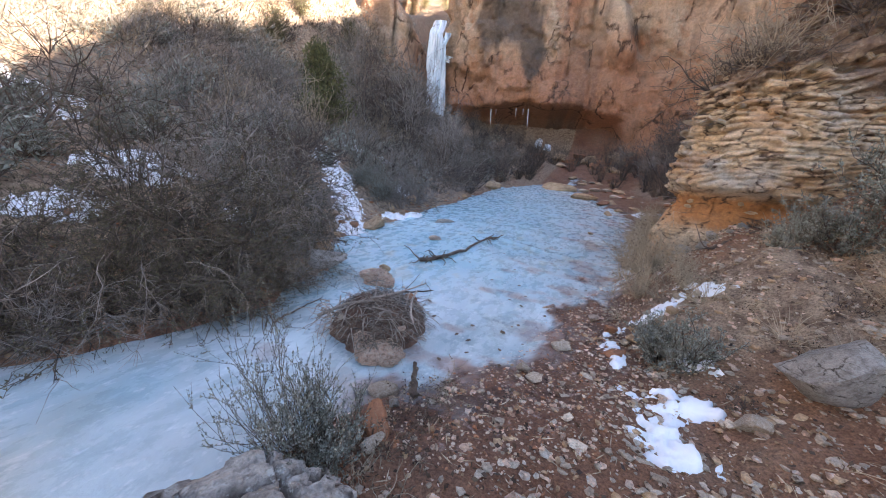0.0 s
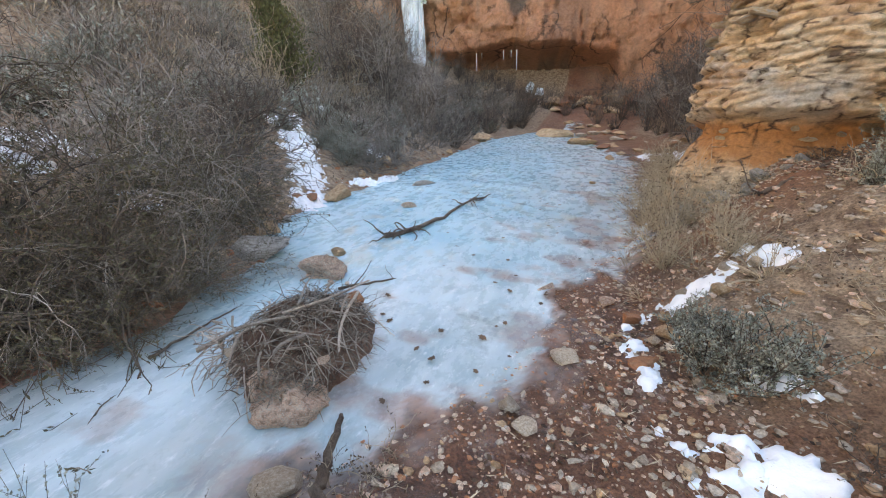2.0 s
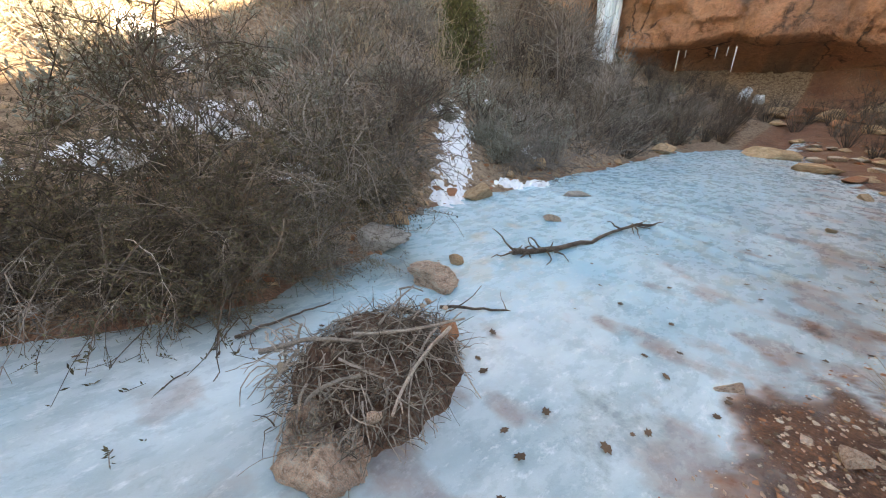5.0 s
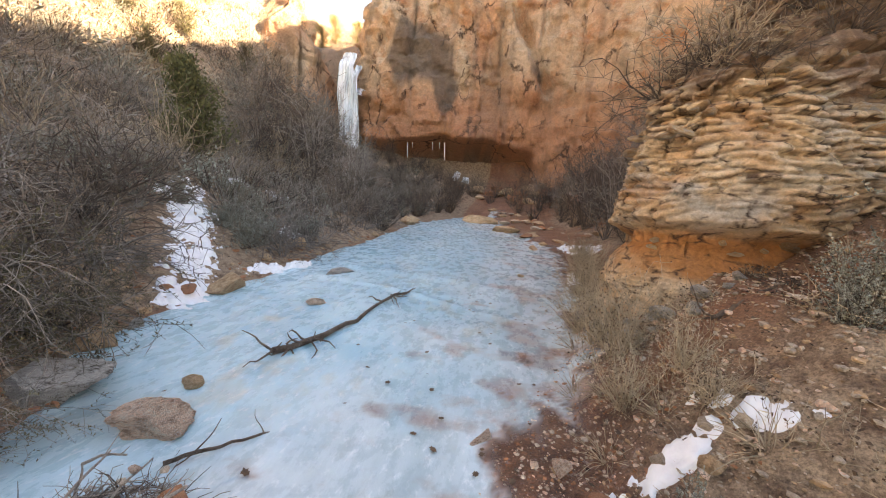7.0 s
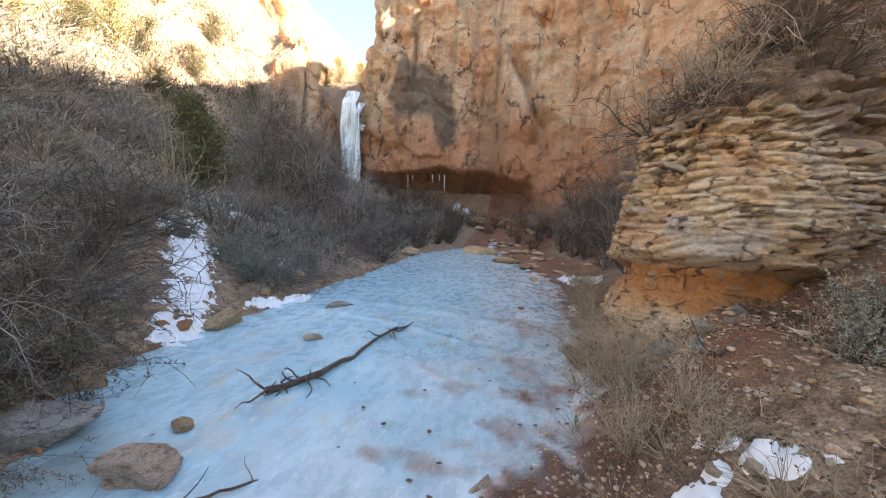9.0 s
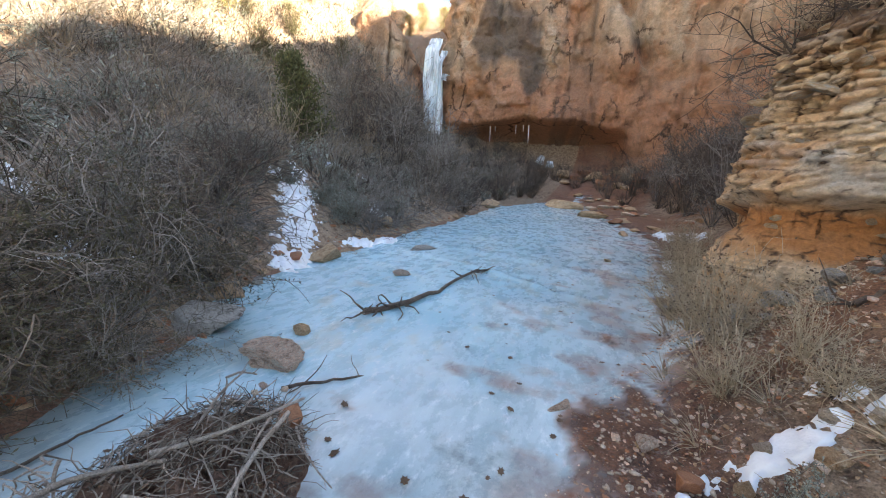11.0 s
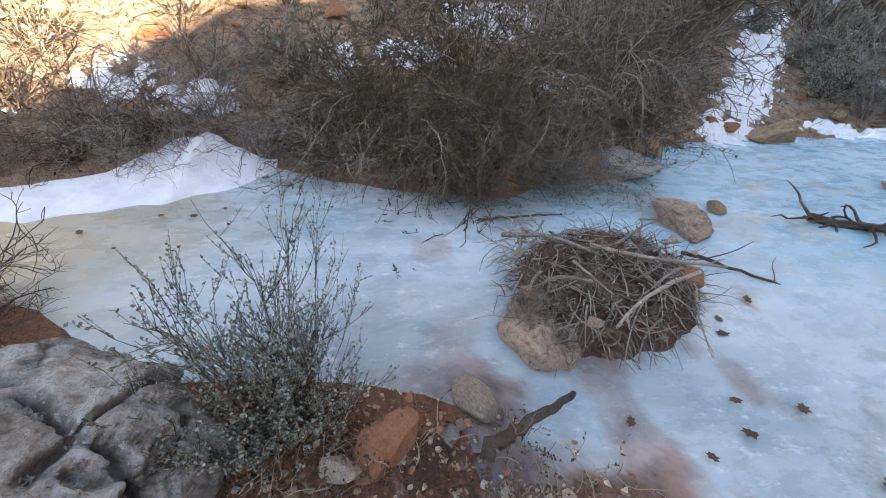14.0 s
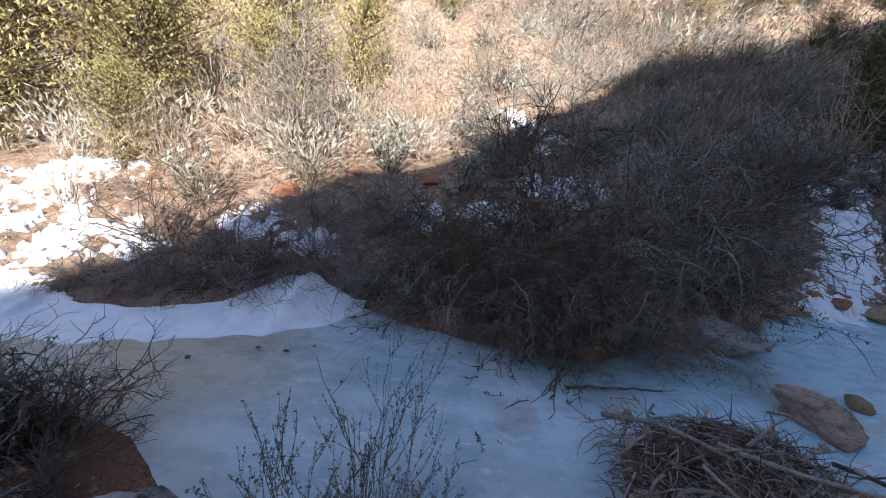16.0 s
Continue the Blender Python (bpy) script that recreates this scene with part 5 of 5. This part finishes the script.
scatter([juniper("juniper", "dense green conical juniper among bare brush", 801, 3.9, 1.35, 300, JUNIPER_LEAF)], [(-10.2, 13.3, 1.0)], "junipers")
sunny = [juniper("juniper", "broad yellow-green juniper on the sunlit slope", 810 + k, 3.4, 1.5, 125, GOLD_LEAF, 0.1, False) for k in range(2)]
scatter(sunny, [(-6.0, -2.7, 0.9), (-5.0, -4.3, 1.0), (-4.55, -1.9, 0.4), (-8.2, -1.4, 0.95), (-6.6, -5.6, 1.2), (-9.6, -0.2, 0.9), (-7.2, -3.6, 1.1), (-8.0, -4.5, 1.0), (-10.5, -3.0, 1.2), (-7.2, -8.0, 1.1), (-12.5, -7.0, 1.2), (-9.5, -10, 1.2), (-15, -3.2, 1.2), (-17, 1.5, 1.1), (-21, 14, 1.2), (-24, 20, 1.3), (-7.6, -1.6, 0.6),
                (-28, 50, 1.3), (-25, 54, 1.2), (-30, 57, 1.4), (-23, 58, 1.2), (-22, -2, 1.2), (-26, 1, 1.3), (-16, -13, 1.3), (-30, 26, 1.2)], "junipers on the sunlit slope")
scatter([juniper("juniper", "dark green juniper on the high slope", 815, 3.2, 1.4, 110, JUNIPER_LEAF, 0.1, False)],
        [(-25.5, 18.5, 1.1), (-23, 17.5, 1.0), (-28, 21, 1.2), (-24.5, 22, 1.0), (-27, 25, 1.2), (-23.5, 25.5, 0.9), (-29, 28.5, 1.2), (-26, 29, 1.0), (-22, 29.5, 0.9), (-31, 31, 1.2), (-30, 24, 1.2), (-21.5, 21, 0.8)], "junipers of the high slope")
pale = [shrub("pale_bush", "sun-bleached leafless bush on the bright slope", 830 + k, 18, 1.2, 0.95, 6, 1, TWIG_TAN, None, 0, 0, 0.06, 0.2, 0.014, fine=False) for k in range(2)]
scatter(pale, [(-4.2, -0.6, 0.6), (-5.0, 0.4, 0.6), (-4.7, -1.4, 0.7), (-5.9, -1.2, 0.9), (-3.6, -1.7, 0.6), (-6.4, 0.9, 0.9), (-7.0, -0.2, 0.9), (-6.5, -1.0, 1.0), (-7.5, 0.6, 1.1), (-5.5, -2.5, 0.9), (-8.6, 1.6, 1.2)] + pick(75, 37, (-14, 22), 1.2, None, True, 0.8, 1.6, 0.8, (4.5, 24)), "pale bushes of the slope")


def hillside_brush():
    """Brush on the far slopes, too much to count."""
    for k, (mat, tone) in enumerate(((TWIG_TAN, "pale dry"), (SAGE_LEAF, "grey-green"))):
        g = np.random.default_rng(900 + k)
        s = Strands()
        for n in range(1000):
            y = g.uniform(-25, 40)
            x = float(along(WEST, y)) - 6 - 34 * g.random()
            if n % 3 == 1:
                y = g.uniform(4, 34)
                x = float(along(WEST, y)) - 13 - 30 * g.random()
            if n % 5 == 0:
                y, x = g.uniform(44, 70), g.uniform(-36, -18)
            base = np.array([x, y, land_at(x, y)])
            size = g.uniform(0.5, 1.3)
            for _ in range(64):
                way = np.array([*(g.normal(size=2) * 0.7), 1.0])
                c = base + way * size * g.uniform(0.05, 0.8)
                s.leaf(c, way + g.normal(size=3) * 0.5, size * g.uniform(0.10, 0.24), 0.08, g)
        ob = new("hillside_brush", s.leaves("hillside_brush", mat))
        tagged(ob, tone + " brush covering the far slopes", "brush", kind="stuff")


hillside_brush()


def sunlit_brush():
    """Fine bleached brush on the slope that the sun reaches."""
    for k, (mat, tone, count) in enumerate(((BLEACHED, "bleached", 330), (SAGE_LEAF, "grey", 130), (TWIG_BROWN, "grey-brown", 420))):
        g = np.random.default_rng(910 + k)
        s = Strands()
        for n in range(count):
            y = g.uniform(-7, 9)
            x = float(along(WEST, y)) - 2.6 - max(0.0, y - 0.5) * 0.9 - 16 * g.random() ** 1.3
            if k == 2:
                y = g.uniform(11, 33)
                x = float(along(WEST, y)) - 14 - 14 * g.random()
            base = np.array([x, y, land_at(x, y)])
            size = g.uniform(0.45, 1.0) * (1.8 if k == 2 else 1)
            for _ in range(80 if k == 2 else 150):
                way = np.array([*(g.normal(size=2) * 0.6), 1.0])
                c = base + way * size * g.uniform(0.05, 0.8)
                s.leaf(c, way + g.normal(size=3) * 0.5, size * g.uniform(0.10, 0.24), 0.07, g)
        tagged(new("sunlit_brush", s.leaves("sunlit_brush", mat)), tone + " brush of thin dry stems on the sunlit slope", "brush", kind="stuff")


def shaded_brush():
    """Grey stems and sage too dense to count, on the slope in shade."""
    for k, (mat, tone, count, ys, depth, blade, wide) in enumerate(((TWIG_GREY, "grey leafless", 420, (5.5, 34), (1.4, 17), 0.30, 0.022), (TWIG_BROWN, "red-brown leafless", 330, (6, 34), (1.2, 20), 0.32, 0.022), (SAGE_LEAF, "grey-green leafy", 420, (2.5, 30), (2.6, 20), 0.13, 0.12),
                                                                  (TWIG_PALE, "bleached leafless", 170, (4.5, 22), (1.8, 12), 0.34, 0.018))):
        g = np.random.default_rng(930 + k)
        s = Strands()
        placed = 0
        while placed < count:
            y = g.uniform(*ys)
            d = depth[0] + (depth[1] - depth[0]) * g.random() ** 1.1
            x = float(along(WEST, y)) - d
            if not off_snow(x, y) or any(math.hypot(x - px, y - py) < 1.35 for px, py in ((-3.9, 7.0), (-4.6, 7.8), (-5.3, 8.5), (-3.6, 8.3))):
                continue
            placed += 1
            base = np.array([x, y, land_at(x, y)])
            size = g.uniform(0.3, 0.72) * (1 + 0.012 * d + 0.012 * y)
            for _ in range(130):
                way = np.array([*(g.normal(size=2) * 0.75), 1.0])
                c = base + way * size * g.uniform(0.02, 0.75)
                s.leaf(c, way + g.normal(size=3) * 0.6, size * blade * g.uniform(0.6, 1.4) * (1.7 if k != 2 else 1.0), wide, g)
        tagged(new("slope_brush", s.leaves("slope_brush", mat)), tone + " brush covering the shaded slope", "brush", kind="stuff")


shaded_brush()


def high_brush():
    """Bleached brush on the high slope that the sun reaches."""
    for k, (mat, tone) in enumerate(((BLEACHED, "bleached"), (SAGE_LEAF, "pale grey-green"))):
        g = np.random.default_rng(940 + k)
        s = Strands()
        for n in range(620):
            y = g.uniform(3, 44)
            x = float(along(WEST, y)) - 12 - 30 * g.random()
            base = np.array([x, y, land_at(x, y)])
            size = g.uniform(0.8, 1.9)
            for _ in range(70):
                way = np.array([*(g.normal(size=2) * 0.75), 1.0])
                c = base + way * size * g.uniform(0.0, 0.7)
                s.leaf(c, way + g.normal(size=3) * 0.6, size * g.uniform(0.10, 0.28), 0.09, g)
        tagged(new("high_brush", s.leaves("high_brush", mat)), tone + " brush covering the high sunlit slope", "brush", kind="stuff")


BLEACHED = twig_material("bleached_stems", (0.42, 0.34, 0.25), (0.74, 0.66, 0.54))
sunlit_brush()
high_brush()


def slope_brush():
    """Matted dead stems above the outcrop."""
    over = [shrub("overhanging_brush", "matted dead brush trailing over the top of the outcrop", 850 + k, 40, 0.5, 0.85, 4, 2, (TWIG_BROWN, TWIG_TAN)[k], None, 0, 0, -0.03, 0.25, 0.011, fine=False) for k in range(2)]
    g = np.random.default_rng(44)
    first = list(over)
    for n in range(70):
        s, z = g.uniform(1.5, 10.5), g.uniform(2.9, 6.6)
        x, y, nx, ny = outcrop_point(s, z, 0.03)
        m = spot(float(x), float(y), max(z, land_at(float(x), float(y))) - 0.03, g.uniform(0, 6), g.uniform(0.6, 1.2))
        if first:
            ob = first.pop()
            ob.matrix_basis = m
        else:
            src = over[n % 2]
            keep = src.matrix_basis.copy()
            src.matrix_basis = Matrix.Identity(4)
            ob = copy_thing(src, m)
            src.matrix_basis = keep
        tagged(ob, group="brush above the outcrop")


slope_brush()


def slope_stones():
    """Broken stone on the steep slope above the outcrop."""
    g = np.random.default_rng(46)
    for n in range(280):
        s, z = g.uniform(1.8, 10.0), 2.5 + 3.6 * g.random() ** 1.3
        x, y, nx, ny = outcrop_point(s, z, 0.04)
        a = g.uniform(0.05, 0.17)
        ob = new("rock", stone_mesh(1000 + n % 10, LEDGE_PIECE, 2, 10, 0.25))
        ob.matrix_basis = spot(float(x), float(y), z, g.uniform(0, 6), (a, a * 0.7, a * 0.4), (g.normal(0, 0.3), g.normal(0, 0.3)))
        tagged(ob, "broken limestone on the slope above the outcrop", "rock", "stones above the outcrop")


slope_stones()


# ---- driftwood ----
def stick_mesh(seed, forks, bend=0.12):
    """A weathered stick a metre long, along x."""
    g = np.random.default_rng(seed)
    s = Strands()
    main, _ = curve_from((-0.5, 0, 0), (1, 0, 0), 1.0, 7, g, bend, 0)
    s.tube(main, 0.022, 0.012, 5)
    for _ in range(forks):
        i = g.integers(2, 7)
        w = main[i] - main[i - 1]
        w = w / np.linalg.norm(w) + g.normal(size=3) * 0.5
        f, _ = curve_from(main[i], w / np.linalg.norm(w), g.uniform(0.12, 0.35), 3, g, 0.2, 0)
        s.tube(f, 0.009, 0.004, 4)
    return s.wood("stick", WEATHERED)


STICKS = [stick_mesh(950 + k, k % 3, 0.09) for k in range(7)]


def lay(ob, a, b, thick=1.0):
    """Puts a metre-long stick from a to b."""
    a, b = Vector(a), Vector(b)
    d = b - a
    ob.matrix_basis = Matrix.LocRotScale((a + b) / 2, d.to_track_quat("X", "Z"), (d.length, d.length * 0 + thick, thick))
    return ob


def driftwood_heap():
    heap = tagged(new("driftwood_heap"), "heap of driftwood, roots and red mud in the ice", "driftwood heap")
    cx, cy = -1.12, 3.93
    u, a = np.meshgrid(np.linspace(0, 1, 44), np.linspace(0, 2 * np.pi, 130))
    rim = 1 + 0.3 * fbm(np.cos(a) * 1.6 + 5, np.sin(a) * 1.6, 0, 3, 962) + 0.08 * fbm(np.cos(a) * 7, np.sin(a) * 7, u * 2, 3, 964)
    x, y = u * np.cos(a) * 0.44 * rim, u * np.sin(a) * 0.66 * rim
    turn = 0.45
    x, y = x * math.cos(turn) - y * math.sin(turn) + cx, x * math.sin(turn) + y * math.cos(turn) + cy
    z = 0.23 * np.clip(1 - u ** 3, 0, 1) ** 0.6 * (1 - 0.35 * ramp(y, 4.1, 4.6)) + (0.22 * fbm(x * 5, y * 5, 0, 5, 960) + 0.06 * fbm(x * 26, y * 26, 0, 3, 965)) * (1 - u ** 6) - 0.05 * u
    me = mesh_of("mound", np.stack([x, y, z], -1).reshape(-1, 3), grid_faces(*u.shape), MUD)
    piece("mound", me, heap, None, "red-brown mud mound")

    def top(px, py):
        dx, dy = px - cx, py - cy
        r = math.hypot((dx * math.cos(turn) + dy * math.sin(turn)) / 0.48, (-dx * math.sin(turn) + dy * math.cos(turn)) / 0.72)
        return 0.23 * max(0.0, 1 - r ** 3) ** 0.6 * (1 - 0.35 * float(ramp(py, 4.1, 4.6)))

    g = np.random.default_rng(961)

    def within(reach):
        r, q = math.sqrt(g.random()) * reach, g.uniform(0, 6.28)
        dx, dy = r * math.cos(q) * 0.48, r * math.sin(q) * 0.72
        return cx + dx * math.cos(turn) - dy * math.sin(turn), cy + dx * math.sin(turn) + dy * math.cos(turn)

    # twigs that lie on the mound, most of them down its fall
    for n in range(210):
        px, py = within(0.9)
        length = 0.07 + 0.24 * g.random() ** 2
        h = (math.atan2(py - cy, px - cx), 0.75, 2.2, -0.6)[n % 4] + g.normal(0, 0.4)
        way = np.array([math.cos(h), math.sin(h)]) * length / 2
        za, zb = top(px - way[0], py - way[1]) + 0.03 + 0.05 * g.random(), top(px + way[0], py + way[1]) + 0.02 + 0.05 * g.random()
        ob = piece("stick", STICKS[n % 7], heap)
        lay(ob, (px - way[0], py - way[1], za), (px + way[0], py + way[1], zb), g.uniform(0.08, 0.24))
    # the larger branches and the roots that stand out
    for a, b, t in (((-1.43, 3.39, 0.23), (-1.12, 3.83, 0.34), 0.75), ((-1.16, 3.78, 0.34), (-0.80, 4.27, 0.27), 0.55), ((-0.93, 4.27, 0.32), (-0.66, 3.66, 0.11), 0.58), ((-0.86, 3.64, 0.34), (-0.80, 3.38, 0.25), 0.58),
                    ((-0.97, 4.2, 0.32), (-0.78, 3.80, 0.23), 0.35), ((-0.74, 3.98, 0.20), (-0.60, 3.74, 0.11), 0.29), ((-0.80, 3.75, 0.25), (-0.58, 3.66, 0.08), 0.32), ((-1.34, 3.58, 0.38), (-1.22, 3.52, 0.23), 0.35),
                    ((-1.19, 3.5, 0.34), (-1.10, 3.36, 0.23), 0.41), ((-0.98, 3.45, 0.31), (-0.88, 3.34, 0.20), 0.35), ((-1.25, 4.0, 0.27), (-1.60, 4.50, 0.25), 0.43), ((-1.30, 4.15, 0.27), (-1.62, 4.42, 0.30), 0.35), ((-1.18, 4.2, 0.27), (-1.5, 4.55, 0.25), 0.32),
                    ((-1.66, 4.45, 0.20), (-1.48, 4.55, 0.25), 0.41), ((-0.96, 4.35, 0.18), (-0.62, 4.18, 0.07), 0.29), ((-1.5, 3.9, 0.20), (-1.72, 4.25, 0.14), 0.29), ((-1.02, 3.62, 0.34), (-0.84, 3.78, 0.34), 0.35)):
        lay(piece("branch", STICKS[int(t * 20) % 7], heap, None, "grey weathered branch"), a, b, t)
    s = Strands()
    for n in range(1900):
        px, py = within(0.93)
        h = 6 * float(vnoise(px * 7, py * 7, 0, 963)) + g.normal(0, 0.6)
        pts, _ = curve_from((px, py, top(px, py) + 0.02), (math.cos(h), math.sin(h), g.normal(0.15, 0.4)), 0.04 + 0.20 * g.random() ** 2, 4, g, 0.35, -0.16)
        pts[:, 2] = np.maximum(pts[:, 2], 0.01)
        s.tube(pts, g.uniform(0.0015, 0.0045), 0.0012)
    tagged(piece("root_mat", s.wood("root_mat", ROOTS), heap, None, "matted fine roots and twigs"), kind="stuff")
    # roots that curl out over the ice on the upstream side
    for n in range(34):
        s = Strands()
        q = g.uniform(0.0, 0.42)
        start = np.array([-1.50 + 0.55 * q, 3.62 - 0.5 * q, g.uniform(0.12, 0.30)])
        pts, _ = curve_from(start, (-0.8 + g.normal(0, 0.35), -0.5 + g.normal(0, 0.35), 0.15), g.uniform(0.12, 0.34), 7, g, 0.33, -0.16)
        pts[:, 2] = np.maximum(pts[:, 2], 0.012)
        s.tube(pts, g.uniform(0.003, 0.007), 0.002, 4)
        piece("root", s.wood("root", WEATHERED), heap)
    for k, (px, py, pz, a, m) in enumerate(((-1.20, 3.42, 0.27, 0.055, PALE_ROCK), (-1.33, 4.45, 0.25, 0.035, PINK_ROCK), (-1.2, 4.5, 0.24, 0.03, PALE_ROCK), (-1.10, 4.42, 0.17, 0.11, RED_ROCK), (-1.28, 4.36, 0.27, 0.028, PALE_ROCK), (-0.72, 3.62, 0.22, 0.05, PINK_ROCK))):
        piece("stone", stone_mesh(970 + k, m), heap, spot(px, py, pz, k, (a, a * 0.8, a * 0.7)), "pale stone" if m is not RED_ROCK else "flat red stone")


ROOTS = twig_material("matted_roots", (0.10, 0.06, 0.04), (0.62, 0.50, 0.40))
MUD = rock_material("dry_mud", (0.11, 0.05, 0.033), (0.23, 0.125, 0.085), (0.35, 0.22, 0.155), 12.0, 1.0)
driftwood_heap()


def branch_on_ice(label, pts, forks, thick, seed, group="", bark=BARK):
    g = np.random.default_rng(seed)
    s, ob = Strands(), tagged(new("fallen_branch"), label, "branch", group)
    pts = np.array(pts, float)
    fine = np.stack([np.interp(np.linspace(0, 1, 14), np.linspace(0, 1, len(pts)), pts[:, k]) for k in range(3)], -1)
    fine += g.normal(size=fine.shape) * min(thick, 0.03) * 0.35
    s.tube(fine, thick, thick * 0.45, 6)
    piece("stem", s.wood("stem", bark), ob)
    if forks:
        for _ in range(forks):
            s = Strands()
            i = int(g.choice((0, 1, 2, 2, 3, 10, 11, 12, 13)))
            w = np.array([g.normal(), g.normal() * 0.8 - (0.6 if i < 5 else -0.2), g.normal() * 0.06 + (0.03 if i < 5 else 0.25)])
            f, _ = curve_from(fine[i], w / np.linalg.norm(w), g.uniform(0.12, 0.45), 5, g, 0.25, -0.03)
            s.tube(f, thick * 0.4, thick * 0.12, 4)
            piece("twig", s.wood("twig", BARK), ob)


branch_on_ice("dark forked branch frozen into the ice", [(-1.85, 6.15, 0.10), (-1.6, 6.75, 0.13), (-1.5, 7.4, 0.15), (-1.5, 8.0, 0.20), (-1.28, 8.75, 0.22)], 26, 0.035, 980)
branch_on_ice("thin dark stick lying on the ice", [(-1.96, 3.39, 0.02), (-2.0, 3.75, 0.03), (-1.98, 4.05, 0.06)], 4, 0.012, 981)
branch_on_ice("broken bark-covered stick on the shore", [(-0.27, 3.02, 0.10), (-0.38, 3.25, 0.09), (-0.5, 3.48, 0.05)], 0, 0.028, 982)
branch_on_ice("grey stick half frozen beside the pink rock", [(-1.5, 4.75, 0.03), (-1.3, 5.0, 0.03), (-1.05, 5.3, 0.01)], 3, 0.014, 983)
branch_on_ice("weathered stick on the gravel slope", [(1.9, 6.2, land_at(1.9, 6.2) + 0.03), (2.3, 6.3, land_at(2.3, 6.3) + 0.05)], 2, 0.022, 984)
branch_on_ice("weathered grey log leaning on a boulder", [(-0.92, -1.42, 0.42), (-0.6, -1.5, 0.7), (-0.2, -1.6, 1.05)], 0, 0.14, 985, "", WEATHERED)


# ---- fallen leaves ----
def leaf_mesh(seed):
    g = np.random.default_rng(seed)
    v, n = [(0, 0, 0.004)], 14
    for i in range(n):
        a = 2 * math.pi * i / n
        r = (1.0 if i % 2 else 0.68) * g.uniform(0.75, 1.1)
        v.append((r * math.cos(a), 0.8 * r * math.sin(a), 0.18 * r * g.random()))
    f = [(0, 1 + i, 1 + (i + 1) % n) for i in range(n)]
    return mesh_of("leaf", v, f, DRY_LEAF, smooth=False)


LEAVES = [leaf_mesh(k) for k in range(6)]
placed = [(-0.37, 3.67), (0.03, 4.13), (0.19, 4.37), (-0.21, 3.91), (-0.03, 5.35), (-0.2, 5.46), (-0.05, 5.69), (0.27, 5.22), (0.01, 4.71), (0.06, 4.79), (-0.42, 4.2), (-0.28, 4.14), (0.29, 5.4), (-2.24, 2.67), (-2.1, 1.61), (-2.0, 1.45), (-1.8, 0.9), (-2.0, 1.25), (-0.44, 6.74), (-2.2, 5.35)]
g = np.random.default_rng(990)
for _ in range(46):
    y = g.uniform(3.6, 11)
    placed.append((float(along(EAST, y)) - 2.2 * g.random() ** 1.5 + 0.15, y))
for n, (x, y) in enumerate(placed):
    a = g.uniform(0.02, 0.038)
    ob = new("fallen_leaf", LEAVES[n % 6])
    ob.matrix_basis = spot(x, y, max(float(ice_level(y)) + 0.022, land_at(x, y) + 0.008), g.uniform(0, 6), (a, a, a), (g.normal(0, 0.15), g.normal(0, 0.15)))
    tagged(ob, "curled dark brown leaf on the ice", "leaf", "fallen leaves")


def leaf_litter():
    """Dead leaves and bits of stem on the ground."""
    for name, label, mat, seed, count, west in (("leaf_litter", "brown dead leaves scattered on the gravel slope", DRY_LEAF, 31, 5000, False), ("leaf_litter", "dead leaves and stems under the bushes", DRY_LEAF, 32, 1800, True),
                                               ("stem_litter", "bits of pale dead stem on the gravel slope", STRAW, 33, 3200, False)):
        g = np.random.default_rng(seed)
        s = Strands()
        y = g.uniform(-2, 9, count)
        d = g.random(count) ** 1.2 * 4
        x = along(WEST, y) - 0.1 - d if west else along(EAST, y) + 0.5 + d
        z = land(x, y)
        for px, py, pz in zip(x, y, z):
            way = np.array([g.normal(), g.normal(), g.normal() * 0.25])
            long = name == "stem_litter"
            s.leaf(np.array([px, py, pz + 0.012]), way, g.uniform(0.03, 0.11) if long else g.uniform(0.02, 0.05), 0.035 if long else 0.3, g)
        tagged(new(name, s.leaves(name, mat)), label, "litter", kind="stuff")


leaf_litter()


# ---- slabs of the outcrop ----
def outcrop_slabs():
    shapes = [stone_mesh(1000 + k, LEDGE_PIECE, 2, 10, 0.25) for k in range(10)]
    g = np.random.default_rng(45)
    for n in range(290):
        s = g.uniform(1.6, 9.5)
        z = g.uniform(1.36, 2.4) if n % 5 else g.uniform(2.4, 3.6)
        a = 0.04 + 0.10 * g.random() ** 1.6
        x, y, nx, ny = outcrop_point(s, z, 0.20 * float(fbm(s * 0.8, z * 0.9, 0, 4, 78)) + g.uniform(-0.07, 0.0))
        face = math.atan2(float(ny), float(nx))
        piece("slab", shapes[n % 10], OUTCROP, spot(float(x), float(y), z, face + math.pi / 2 + g.normal(0, 0.4), (a, a * 0.6, a * g.uniform(0.35, 0.7)), (g.normal(0, 0.18), g.normal(0, 0.15))))


outcrop_slabs()
